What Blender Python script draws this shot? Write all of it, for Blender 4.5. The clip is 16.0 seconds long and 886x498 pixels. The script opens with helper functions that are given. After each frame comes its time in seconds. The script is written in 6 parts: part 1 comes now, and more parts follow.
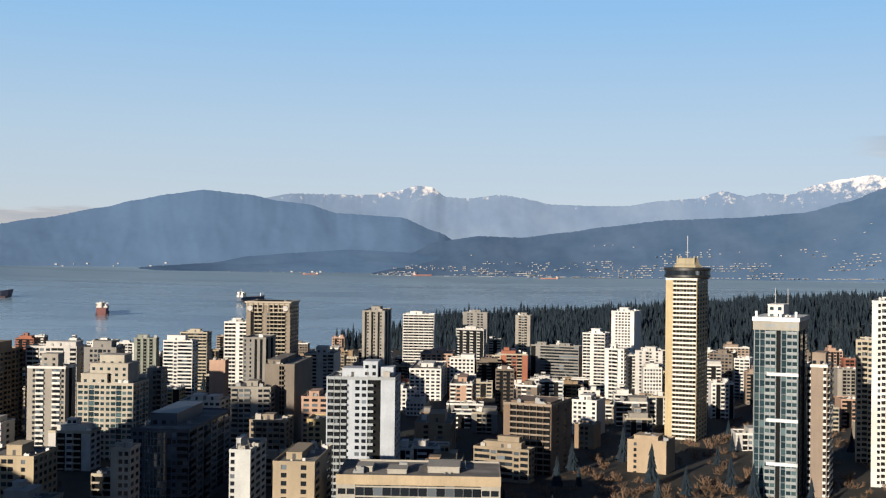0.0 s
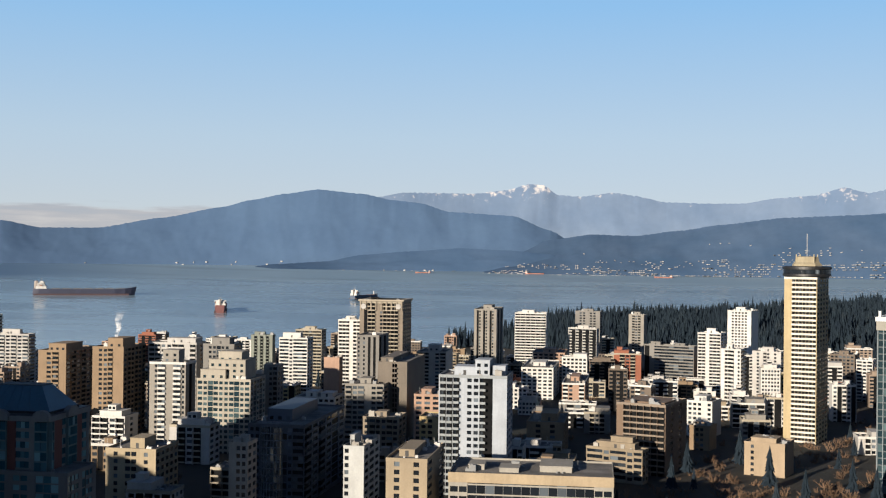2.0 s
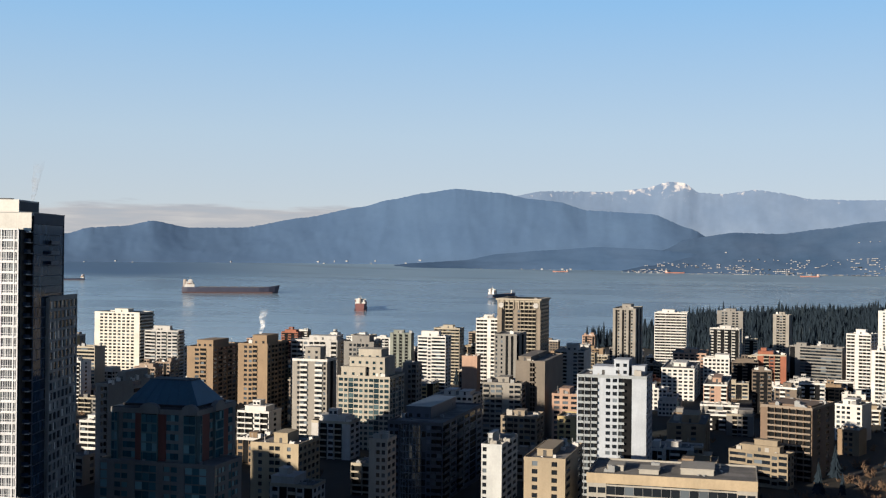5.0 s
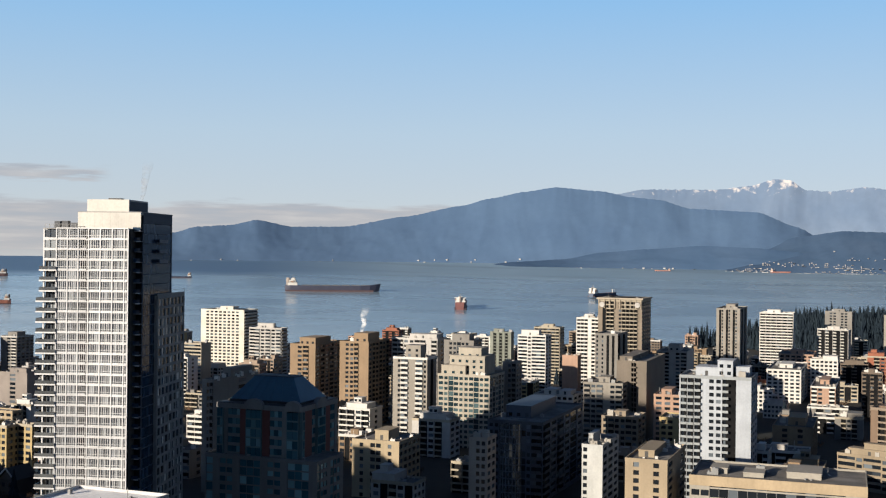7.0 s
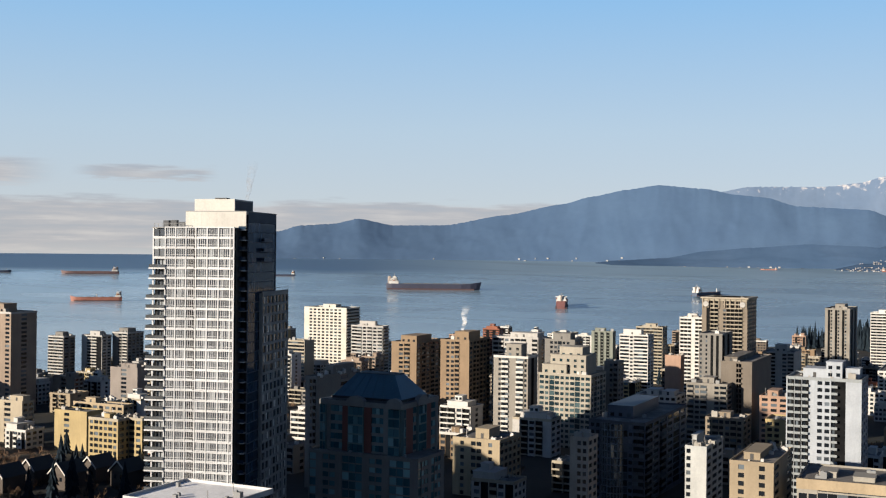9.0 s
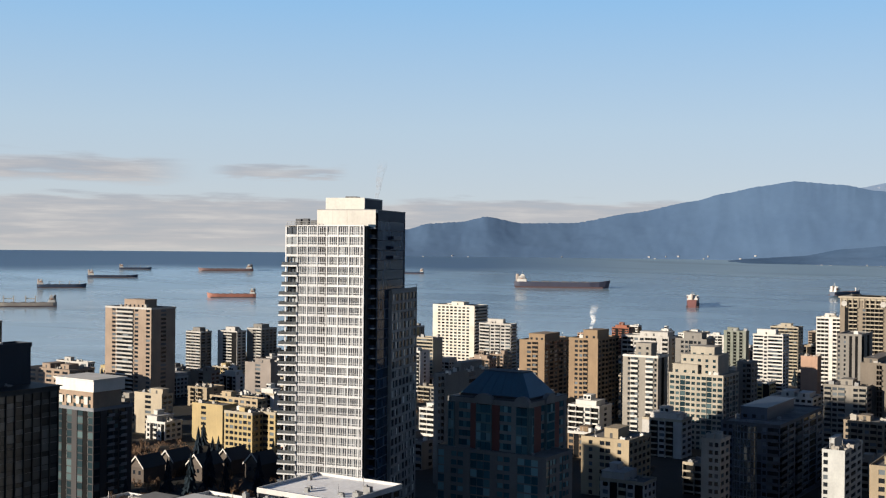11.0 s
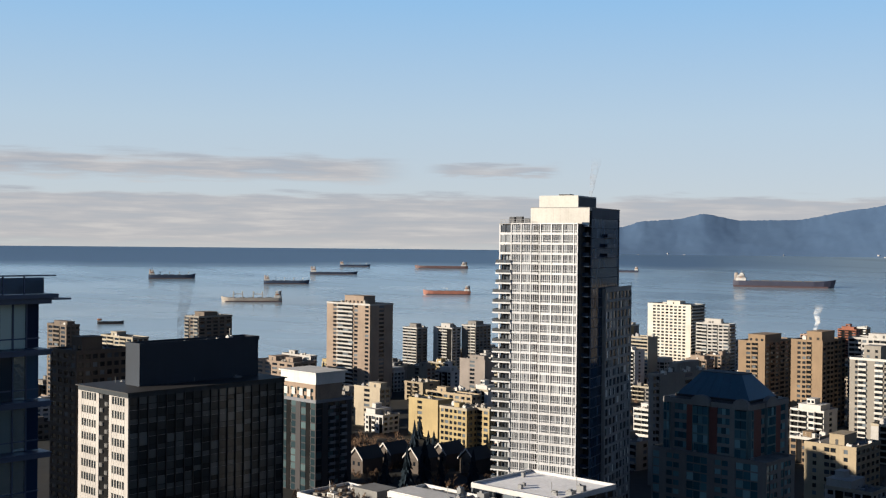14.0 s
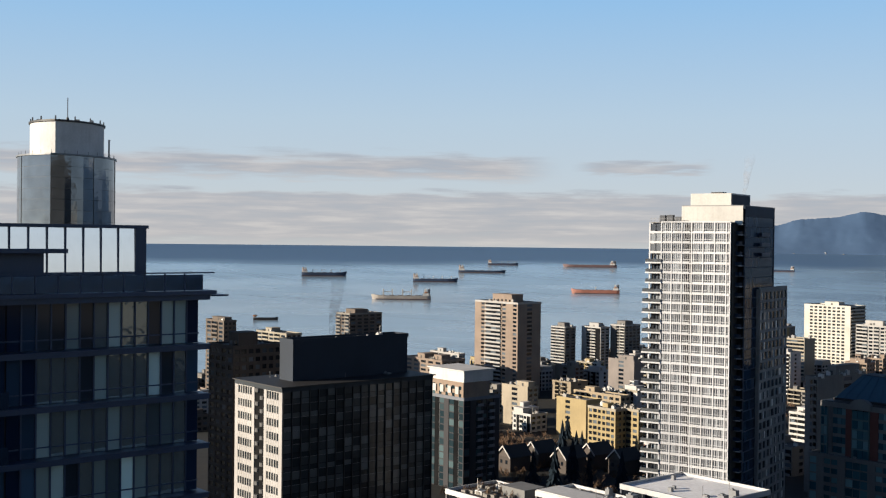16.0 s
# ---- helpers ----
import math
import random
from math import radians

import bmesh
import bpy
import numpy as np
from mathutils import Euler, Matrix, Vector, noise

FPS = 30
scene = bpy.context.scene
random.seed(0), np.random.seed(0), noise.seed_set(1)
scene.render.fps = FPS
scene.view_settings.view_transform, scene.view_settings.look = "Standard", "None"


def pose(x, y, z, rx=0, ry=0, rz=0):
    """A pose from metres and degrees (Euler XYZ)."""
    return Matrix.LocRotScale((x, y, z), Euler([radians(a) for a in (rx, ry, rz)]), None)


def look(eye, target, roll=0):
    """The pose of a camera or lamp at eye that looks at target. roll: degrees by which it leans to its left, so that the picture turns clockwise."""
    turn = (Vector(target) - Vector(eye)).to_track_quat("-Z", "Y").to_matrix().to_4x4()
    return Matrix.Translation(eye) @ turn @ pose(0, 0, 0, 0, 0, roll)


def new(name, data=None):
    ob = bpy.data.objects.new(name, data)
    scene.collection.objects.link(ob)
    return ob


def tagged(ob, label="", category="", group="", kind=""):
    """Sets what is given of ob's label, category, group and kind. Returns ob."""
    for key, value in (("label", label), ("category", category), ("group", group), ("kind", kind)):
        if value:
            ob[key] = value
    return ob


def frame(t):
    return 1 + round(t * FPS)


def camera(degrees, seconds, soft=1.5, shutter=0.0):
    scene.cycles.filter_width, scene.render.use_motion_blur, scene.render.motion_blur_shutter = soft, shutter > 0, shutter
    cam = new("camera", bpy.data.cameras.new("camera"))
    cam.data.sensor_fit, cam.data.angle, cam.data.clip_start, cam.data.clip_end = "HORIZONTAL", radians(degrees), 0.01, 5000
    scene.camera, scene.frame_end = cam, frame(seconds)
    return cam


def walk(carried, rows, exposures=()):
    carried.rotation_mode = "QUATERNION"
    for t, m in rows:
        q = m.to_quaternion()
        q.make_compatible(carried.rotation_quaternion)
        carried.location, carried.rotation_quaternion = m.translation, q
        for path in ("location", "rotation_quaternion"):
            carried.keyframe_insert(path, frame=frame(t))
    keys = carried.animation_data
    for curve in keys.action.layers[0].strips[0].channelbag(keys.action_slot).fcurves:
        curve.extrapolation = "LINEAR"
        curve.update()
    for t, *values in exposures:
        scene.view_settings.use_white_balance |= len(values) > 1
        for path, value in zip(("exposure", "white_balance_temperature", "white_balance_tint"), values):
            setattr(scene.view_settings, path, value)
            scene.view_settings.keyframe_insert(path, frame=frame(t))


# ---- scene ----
EYE = Vector((0.0, 0.0, 130.0))
cam = camera(41.710, 16.0, soft=1.2)


def heading(pan, tilt, roll):
    """The pose of the tripod head: pan clockwise from +y, tilt up, lean to the left, in degrees."""
    a, b = radians(pan), radians(tilt)
    way = Vector((math.sin(a) * math.cos(b), math.cos(a) * math.cos(b), math.sin(b)))
    return look(EYE, EYE + way * 100.0, roll)


PATH = (
    (0, -0.000, 0.472, 0.640),
    (0.5, -1.418, 0.438, 0.650),
    (1, -2.919, 0.409, 0.626),
    (1.5, -4.338, 0.374, 0.632),
    (2, -5.506, 0.343, 0.621),
    (2.5, -6.678, 0.329, 0.612),
    (3, -7.748, 0.309, 0.615),
    (3.5, -8.935, 0.292, 0.583),
    (6, -14.521, 0.167, 0.579),
    (6.5, -15.793, 0.143, 0.588),
    (7, -17.195, 0.114, 0.581),
    (7.5, -18.325, 0.082, 0.598),
    (8, -19.478, 0.048, 0.611),
    (8.5, -20.805, 0.033, 0.620),
    (9, -22.149, -0.007, 0.588),
    (11.5, -30.174, -0.206, 0.597),
    (12, -31.910, -0.232, 0.598),
    (12.5, -33.587, -0.252, 0.540),
    (13, -35.182, -0.289, 0.545),
    (13.5, -36.866, -0.339, 0.546),
    (14, -38.934, -0.383, 0.573),
    (14.5, -40.686, -0.400, 0.602),
    (15, -42.434, -0.429, 0.570),
    (15.5, -44.208, -0.473, 0.578),
    (16, -46.216, -0.526, 0.623),
)
walk(cam, [(t, heading(p, q, r)) for t, p, q, r in PATH], exposures=((0.0, 1.0, 6500, 10), (16.0, 1.0, 6500, 10)))

# ---- light ----
SUN_AZ, SUN_EL = 210.0, 12.5        # clockwise from +y
world = bpy.data.worlds.new("sky")
scene.world = world
world.use_nodes = True


def link(tree, a, b):
    tree.links.new(a, b)


def make_sky():
    nt = world.node_tree
    bg = nt.nodes["Background"]
    sky = nt.nodes.new("ShaderNodeTexSky")
    sky.sky_type = "NISHITA"
    sky.sun_disc = False
    sky.sun_elevation, sky.sun_rotation = radians(SUN_EL), radians(SUN_AZ)
    sky.altitude, sky.air_density, sky.dust_density, sky.ozone_density = 100.0, 0.45, 0.15, 3.0
    # low cloud banks over the western sea
    geo = nt.nodes.new("ShaderNodeTexCoord")
    sep = nt.nodes.new("ShaderNodeSeparateXYZ")
    link(nt, geo.outputs["Generated"], sep.inputs[0])

    def math_node(op, a, b=None, clamp=False):
        n = nt.nodes.new("ShaderNodeMath")
        n.operation, n.use_clamp = op, clamp
        for slot, v in ((0, a), (1, b)):
            if v is None:
                continue
            if isinstance(v, (int, float)):
                n.inputs[slot].default_value = v
            else:
                link(nt, v, n.inputs[slot])
        return n.outputs[0]

    def band(v, lo0, lo1, hi0, hi1):
        def ramp(a, b):
            m = nt.nodes.new("ShaderNodeMapRange")
            m.interpolation_type = "SMOOTHSTEP"
            link(nt, v, m.inputs["Value"])
            m.inputs["From Min"].default_value, m.inputs["From Max"].default_value = a, b
            return m.outputs["Result"]
        return math_node("MULTIPLY", ramp(lo0, lo1), math_node("SUBTRACT", 1.0, ramp(hi0, hi1)))

    az = math_node("ARCTAN2", sep.outputs["X"], sep.outputs["Y"])
    scaled = nt.nodes.new("ShaderNodeCombineXYZ")
    link(nt, math_node("MULTIPLY", az, 9.0), scaled.inputs[0])
    link(nt, math_node("MULTIPLY", sep.outputs["Z"], 95.0), scaled.inputs[1])
    puff = nt.nodes.new("ShaderNodeTexNoise")
    puff.inputs["Scale"].default_value, puff.inputs["Detail"].default_value = 1.7, 7.0
    puff.inputs["Roughness"].default_value = 0.55
    link(nt, scaled.outputs[0], puff.inputs["Vector"])
    n = puff.outputs["Fac"]
    # flat grey bank low over the sea, thin streaks above it
    wob = math_node("ADD", sep.outputs["Z"], math_node("MULTIPLY", math_node("SUBTRACT", n, 0.5), 0.028))
    bank = math_node("MULTIPLY", band(wob, -0.02, 0.004, 0.034, 0.042), band(az, -1.75, -1.5, -0.33, 0.02))
    streak = math_node("MULTIPLY", band(wob, 0.047, 0.057, 0.064, 0.075), band(az, -1.9, -1.4, -0.76, -0.70))
    streak2 = math_node("MULTIPLY", band(wob, 0.054, 0.058, 0.062, 0.069), band(az, -0.70, -0.67, -0.595, -0.575))
    streak3 = math_node("MULTIPLY", band(wob, 0.085, 0.09, 0.098, 0.105), band(az, 0.33, 0.38, 0.6, 0.8))
    thick = math_node("MULTIPLY", bank, 0.75)
    for s, k in ((streak, 0.8), (streak2, 0.7), (streak3, 0.5)):
        thick = math_node("MAXIMUM", thick, math_node("MULTIPLY", s, k))
    thick = math_node("MULTIPLY", thick, math_node("MULTIPLY", math_node("ADD", n, 0.25), 1.3, True), True)
    grey = nt.nodes.new("ShaderNodeValToRGB")
    link(nt, n, grey.inputs[0])
    grey.color_ramp.elements[0].position, grey.color_ramp.elements[1].position = 0.35, 0.68
    grey.color_ramp.elements[0].color = (3.5, 3.6, 4.1, 1)
    grey.color_ramp.elements[1].color = (6.0, 5.7, 5.6, 1)
    mix = nt.nodes.new("ShaderNodeMix")
    mix.data_type = "RGBA"
    link(nt, thick, mix.inputs["Factor"])
    # pale winter haze that thickens evenly all round towards the horizon
    up = nt.nodes.new("ShaderNodeMapRange")
    link(nt, sep.outputs["Z"], up.inputs["Value"])
    up.inputs["From Min"].default_value, up.inputs["From Max"].default_value = 0.0, 0.5
    tone = nt.nodes.new("ShaderNodeValToRGB")
    link(nt, up.outputs[0], tone.inputs[0])
    els = tone.color_ramp.elements
    els.new(0.2), els.new(0.42)
    for e, (p, c) in zip(els, ((0.0, (6.65, 6.7, 6.45)), (0.2, (5.35, 6.75, 7.85)), (0.42, (3.15, 5.87, 9.0)), (1.0, (2.0, 4.4, 8.0)))):
        e.position, e.color = p, (*c, 1)
    amount = nt.nodes.new("ShaderNodeValToRGB")
    link(nt, up.outputs[0], amount.inputs[0])
    amount.color_ramp.elements[0].position, amount.color_ramp.elements[0].color = 0.46, (0.85, 0.85, 0.85, 1)
    amount.color_ramp.elements[1].position, amount.color_ramp.elements[1].color = 0.64, (0, 0, 0, 1)
    hazy = nt.nodes.new("ShaderNodeMix")
    hazy.data_type = "RGBA"
    link(nt, amount.outputs[0], hazy.inputs["Factor"])
    link(nt, sky.outputs[0], hazy.inputs["A"])
    link(nt, tone.outputs[0], hazy.inputs["B"])
    toward = nt.nodes.new("ShaderNodeVectorMath")
    toward.operation = "DOT_PRODUCT"
    toward.inputs[1].default_value = (math.sin(radians(SUN_AZ)), math.cos(radians(SUN_AZ)), 0.0)
    link(nt, geo.outputs["Generated"], toward.inputs[0])
    glow = nt.nodes.new("ShaderNodeMapRange")
    glow.interpolation_type = "SMOOTHSTEP"
    link(nt, toward.outputs["Value"], glow.inputs["Value"])
    glow.inputs["From Min"].default_value, glow.inputs["From Max"].default_value = 0.25, 1.0
    glow.inputs["To Min"].default_value, glow.inputs["To Max"].default_value = 1.0, 1.6
    lit = nt.nodes.new("ShaderNodeVectorMath")
    lit.operation = "SCALE"
    link(nt, hazy.outputs["Result"], lit.inputs[0])
    link(nt, glow.outputs[0], lit.inputs["Scale"])
    link(nt, lit.outputs[0], mix.inputs["A"])
    link(nt, grey.outputs[0], mix.inputs["B"])
    link(nt, mix.outputs["Result"], bg.inputs[0])
    bg.inputs[1].default_value = 0.05


make_sky()
sun = new("sun", bpy.data.lights.new("sun", "SUN"))
sun.data.energy, sun.data.angle, sun.data.color = 5.0, radians(0.5), (1.0, 0.87, 0.70)
sa, se = radians(SUN_AZ), radians(SUN_EL)
sun.matrix_world = look((0, 0, 400), Vector((0, 0, 400)) - Vector((math.sin(sa) * math.cos(se), math.cos(sa) * math.cos(se), math.sin(se))))


# ---- materials ----
def shader(name):
    mat = bpy.data.materials.new(name)
    mat.use_nodes = True
    return mat, mat.node_tree, mat.node_tree.nodes["Principled BSDF"]


def node(nt, kind, **inputs):
    n = nt.nodes.new("ShaderNode" + kind)
    for key, v in inputs.items():
        n.inputs[key.replace("_", " ")].default_value = v
    return n


def mixed(nt, a, b, fac, how="MIX"):
    m = nt.nodes.new("ShaderNodeMix")
    m.data_type, m.blend_type = "RGBA", how
    for key, v in (("A", a), ("B", b), ("Factor", fac)):
        if isinstance(v, (int, float, tuple)):
            m.inputs[key].default_value = v if not isinstance(v, tuple) else (*v, 1)
        else:
            link(nt, v, m.inputs[key])
    return m.outputs["Result"]


def ramped(nt, src, stops):
    r = nt.nodes.new("ShaderNodeValToRGB")
    link(nt, src, r.inputs[0])
    while len(r.color_ramp.elements) < len(stops):
        r.color_ramp.elements.new(0.5)
    for e, (p, c) in zip(r.color_ramp.elements, stops):
        e.position = p
        e.color = (*c, 1) if isinstance(c, tuple) else (c, c, c, 1)
    return r.outputs[0]


WALLS = {}


def wall(r, g, b, rough=0.85):
    """Weathered render or concrete in a base colour, with rain streaks and blotches."""
    key = (r, g, b, rough)
    if key in WALLS:
        return WALLS[key]
    mat, nt, bsdf = shader("wall_paint")
    co = node(nt, "TexCoord")
    fine = node(nt, "TexNoise", Scale=1.6, Detail=6.0)
    link(nt, co.outputs["Object"], fine.inputs["Vector"])
    blot = node(nt, "TexNoise", Scale=0.09, Detail=4.0)
    link(nt, co.outputs["Object"], blot.inputs["Vector"])
    stretch = node(nt, "Mapping")
    stretch.inputs["Scale"].default_value = (0.7, 0.7, 0.06)
    link(nt, co.outputs["Object"], stretch.inputs[0])
    rain = node(nt, "TexNoise", Scale=1.0, Detail=3.0)
    link(nt, stretch.outputs[0], rain.inputs["Vector"])
    grey = 0.3 * r + 0.6 * g + 0.1 * b
    r, g, b = (0.57 * (q + (0.16 if r > b else 0.0) * (grey - q)) for q in (r, g, b))
    c = mixed(nt, (r, g, b), ramped(nt, blot.outputs["Fac"], [(0.35, 0.72), (0.65, 1.0)]), 0.7, "MULTIPLY")
    c = mixed(nt, c, ramped(nt, rain.outputs["Fac"], [(0.35, 0.6), (0.6, 1.0)]), 0.2, "MULTIPLY")
    c = mixed(nt, c, ramped(nt, fine.outputs["Fac"], [(0.3, 0.8), (0.7, 1.0)]), 0.6, "MULTIPLY")
    link(nt, c, bsdf.inputs["Base Color"])
    bsdf.inputs["Roughness"].default_value = rough
    bump = node(nt, "Bump", Strength=0.25, Distance=0.05)
    link(nt, fine.outputs["Fac"], bump.inputs["Height"])
    link(nt, bump.outputs[0], bsdf.inputs["Normal"])
    WALLS[key] = mat
    return mat


def glass(name, dark, light, island, share=0.7, rough=0.12, gloss=0.35):
    """Window panes seen from outside: dark rooms, here and there a pale blind."""
    mat, nt, bsdf = shader(name)
    rnd = node(nt, "NewGeometry").outputs["Random Per Island"] if island else node(nt, "ObjectInfo").outputs["Random"]
    c = ramped(nt, rnd, [(0.0, dark), (share, tuple(1.6 * a for a in dark)), (0.5 + share / 2, tuple(0.6 * a + 0.4 * b for a, b in zip(dark, light))), (0.99, light)])
    link(nt, c, bsdf.inputs["Base Color"])
    bsdf.inputs["Roughness"].default_value = rough
    bsdf.inputs["IOR"].default_value = 1.5
    bsdf.inputs["Specular IOR Level"].default_value = gloss
    wave = node(nt, "TexNoise", Scale=0.5, Detail=2.0)
    link(nt, node(nt, "TexCoord").outputs["Object"], wave.inputs["Vector"])
    bump = node(nt, "Bump", Strength=0.06, Distance=0.1)
    link(nt, wave.outputs["Fac"], bump.inputs["Height"])
    link(nt, bump.outputs[0], bsdf.inputs["Normal"])
    return mat


GLASS = glass("window_glass", (0.006, 0.008, 0.011), (0.10, 0.12, 0.14), False)
GLASS_FAR = glass("window_glass_far", (0.006, 0.008, 0.011), (0.10, 0.12, 0.14), True)
TEAL = glass("teal_glass", (0.008, 0.017, 0.022), (0.07, 0.11, 0.12), False)
TEAL_FAR = glass("teal_glass_far", (0.008, 0.017, 0.022), (0.07, 0.11, 0.12), True)
DEEP = glass("deep_teal_glass", (0.012, 0.05, 0.065), (0.16, 0.28, 0.30), False, 0.5)
DEEP_FAR = glass("deep_teal_glass_far", (0.012, 0.05, 0.065), (0.16, 0.28, 0.30), True, 0.5)
PALE_GLASS = glass("pale_glass", (0.022, 0.027, 0.034), (0.24, 0.26, 0.27), False, 0.3)
PALE_GLASS_FAR = glass("pale_glass_far", (0.022, 0.027, 0.034), (0.24, 0.26, 0.27), True, 0.3)
OFFICE = glass("office_glass", (0.016, 0.02, 0.022), (0.12, 0.13, 0.128), False, 0.4)
OFFICE_FAR = glass("office_glass_far", (0.016, 0.02, 0.022), (0.12, 0.13, 0.128), True, 0.4)
DARK = wall(0.03, 0.03, 0.032, 0.6)
WHITE = wall(0.84, 0.82, 0.78)
METAL = wall(0.30, 0.31, 0.32, 0.4)


def patchy(name, stops, scale, rough=0.95, bump=0.4, dist=0.3, sheen=0.3):
    mat, nt, bsdf = shader(name)
    co = node(nt, "TexCoord")
    n1 = node(nt, "TexNoise", Scale=scale, Detail=8.0)
    n2 = node(nt, "TexNoise", Scale=scale * 14, Detail=5.0)
    for q in (n1, n2):
        link(nt, co.outputs["Object"], q.inputs["Vector"])
    c = ramped(nt, n1.outputs["Fac"], stops)
    c = mixed(nt, c, ramped(nt, n2.outputs["Fac"], [(0.3, 0.6), (0.7, 1.0)]), 0.7, "MULTIPLY")
    link(nt, c, bsdf.inputs["Base Color"])
    bsdf.inputs["Roughness"].default_value = rough
    bsdf.inputs["Specular IOR Level"].default_value = sheen
    b = node(nt, "Bump", Strength=bump, Distance=dist)
    link(nt, n2.outputs["Fac"], b.inputs["Height"])
    link(nt, b.outputs[0], bsdf.inputs["Normal"])
    return mat


# near-black: the shade inside rooms and loggias is put into this colour
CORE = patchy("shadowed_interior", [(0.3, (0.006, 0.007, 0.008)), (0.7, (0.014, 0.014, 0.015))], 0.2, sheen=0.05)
ROOF = patchy("roof_gravel", [(0.3, (0.07, 0.07, 0.07)), (0.55, (0.16, 0.15, 0.14)), (0.75, (0.24, 0.23, 0.22))], 0.12)
GROUND = patchy("city_ground", [(0.35, (0.012, 0.014, 0.011)), (0.55, (0.024, 0.023, 0.021)), (0.7, (0.035, 0.028, 0.02))], 0.02)
BARK = patchy("bare_twigs", [(0.3, (0.09, 0.055, 0.035)), (0.7, (0.17, 0.11, 0.07))], 0.3)
# blue tint: the haze over the distant woods is put into the colour
NEEDLES = patchy("haze_blue_needles", [(0.3, (0.012, 0.018, 0.027)), (0.6, (0.018, 0.027, 0.036)), (0.8, (0.032, 0.037, 0.042))], 0.03, sheen=0.0)


# ---- mesh helpers ----
QUADS = np.array([(0, 2, 3, 1), (4, 5, 7, 6), (0, 1, 5, 4), (2, 6, 7, 3), (0, 4, 6, 2), (1, 3, 7, 5)])


def boxes_mesh(name, boxes):
    b = np.array(boxes, dtype=float).reshape(-1, 3, 2)
    i = np.arange(8)
    v = np.stack([b[:, 0, :][:, i & 1], b[:, 1, :][:, (i >> 1) & 1], b[:, 2, :][:, (i >> 2) & 1]], -1)
    f = (np.arange(len(b))[:, None, None] * 8 + QUADS[None]).reshape(-1, 4)
    me = bpy.data.meshes.new(name)
    me.from_pydata(v.reshape(-1, 3), [], f)
    return me


def mesh_part(name, me, material, parent=None, label="", kind=""):
    ob = new(name, me)
    if not me.materials:
        me.materials.append(material)
    ob.parent = parent
    return tagged(ob, label=label, kind=kind)


def part(name, bm, material, parent=None, label=""):
    me = bpy.data.meshes.new(name)
    bm.to_mesh(me)
    bm.free()
    return mesh_part(name, me, material, parent, label)


def box_part(name, boxes, material, parent=None, label="", kind=""):
    return mesh_part(name, boxes_mesh(name, boxes), material, parent, label, kind)


def thing(name, m, label, category, group="", kind=""):
    ob = new(name)
    ob.matrix_world = m
    return tagged(ob, label, category, group, kind)


def ring_mesh(bm, profile, n=24, sx=1.0, sy=1.0, cap=True):
    """A lathe of (radius, height) pairs."""
    rows = [[bm.verts.new((r * sx * math.cos(2 * math.pi * k / n), r * sy * math.sin(2 * math.pi * k / n), z)) for k in range(n)] for r, z in profile]
    for a, b in zip(rows, rows[1:]):
        for k in range(n):
            bm.faces.new((a[k], a[(k + 1) % n], b[(k + 1) % n], b[k]))
    if cap:
        bm.faces.new(rows[-1])
        bm.faces.new(rows[0][::-1])
    return bm


# ---- land, sea, mountains ----
def smooth(a, b, v):
    s = min(1.0, max(0.0, (v - a) / (b - a)))
    return s * s * (3 - 2 * s)


def shore(az):
    """How far the beach lies from the viewpoint, by bearing in degrees."""
    return 1000 + 480 * smooth(-55, -22, az) + 260 * smooth(-22, -4, az) + 950 * smooth(-4.5, 3.5, az)


def ground_z(x, y):
    r, az = math.hypot(x, y), math.degrees(math.atan2(x, y))
    z = min(44 - 0.0265 * r, 2.5 + 0.06 * (shore(az) - r)) if y > -50 else 44 - 0.0265 * min(r, 900)
    if az > -6:
        z = max(z, min(2 + 24 * smooth(-6, 14, az) * smooth(1350, 1900, r), 2.5 + 0.12 * (shore(az) - r)))
        z += 30 * smooth(6, 22, az) * smooth(1330, 1750, r) * smooth(shore(az) + 40, shore(az) - 250, r)
    return max(z, -14.0)


def build_ground():
    bm = bmesh.new()
    rows = []
    radii = [2, 60, 120, 180] + [240 + 60 * k for k in range(46)]
    for r in radii:
        rows.append([bm.verts.new((r * math.sin(radians(a)), r * math.cos(radians(a)), ground_z(r * math.sin(radians(a)), r * math.cos(radians(a))))) for a in range(-180, 180, 3)])
    for p, q in zip(rows, rows[1:]):
        for k in range(120):
            bm.faces.new((p[k], q[k], q[(k + 1) % 120], p[(k + 1) % 120]))
    bm.faces.new(rows[0][::-1])
    tagged(part("ground", bm, GROUND), "dark winter city ground sloping down to the bay", "ground", kind="structure")


build_ground()
SEA_NEAR, SEA_SPAN = 2500.0, 2350.0


def sea_at(drop):
    """Distance and height on the sea sheet of a line of sight that falls by drop (tangent); the sheet lifts gently towards the horizon."""
    far = EYE.z / drop
    d = far if far < SEA_NEAR else SEA_NEAR + SEA_SPAN * (1 - SEA_NEAR / far)
    return d, EYE.z - d * drop


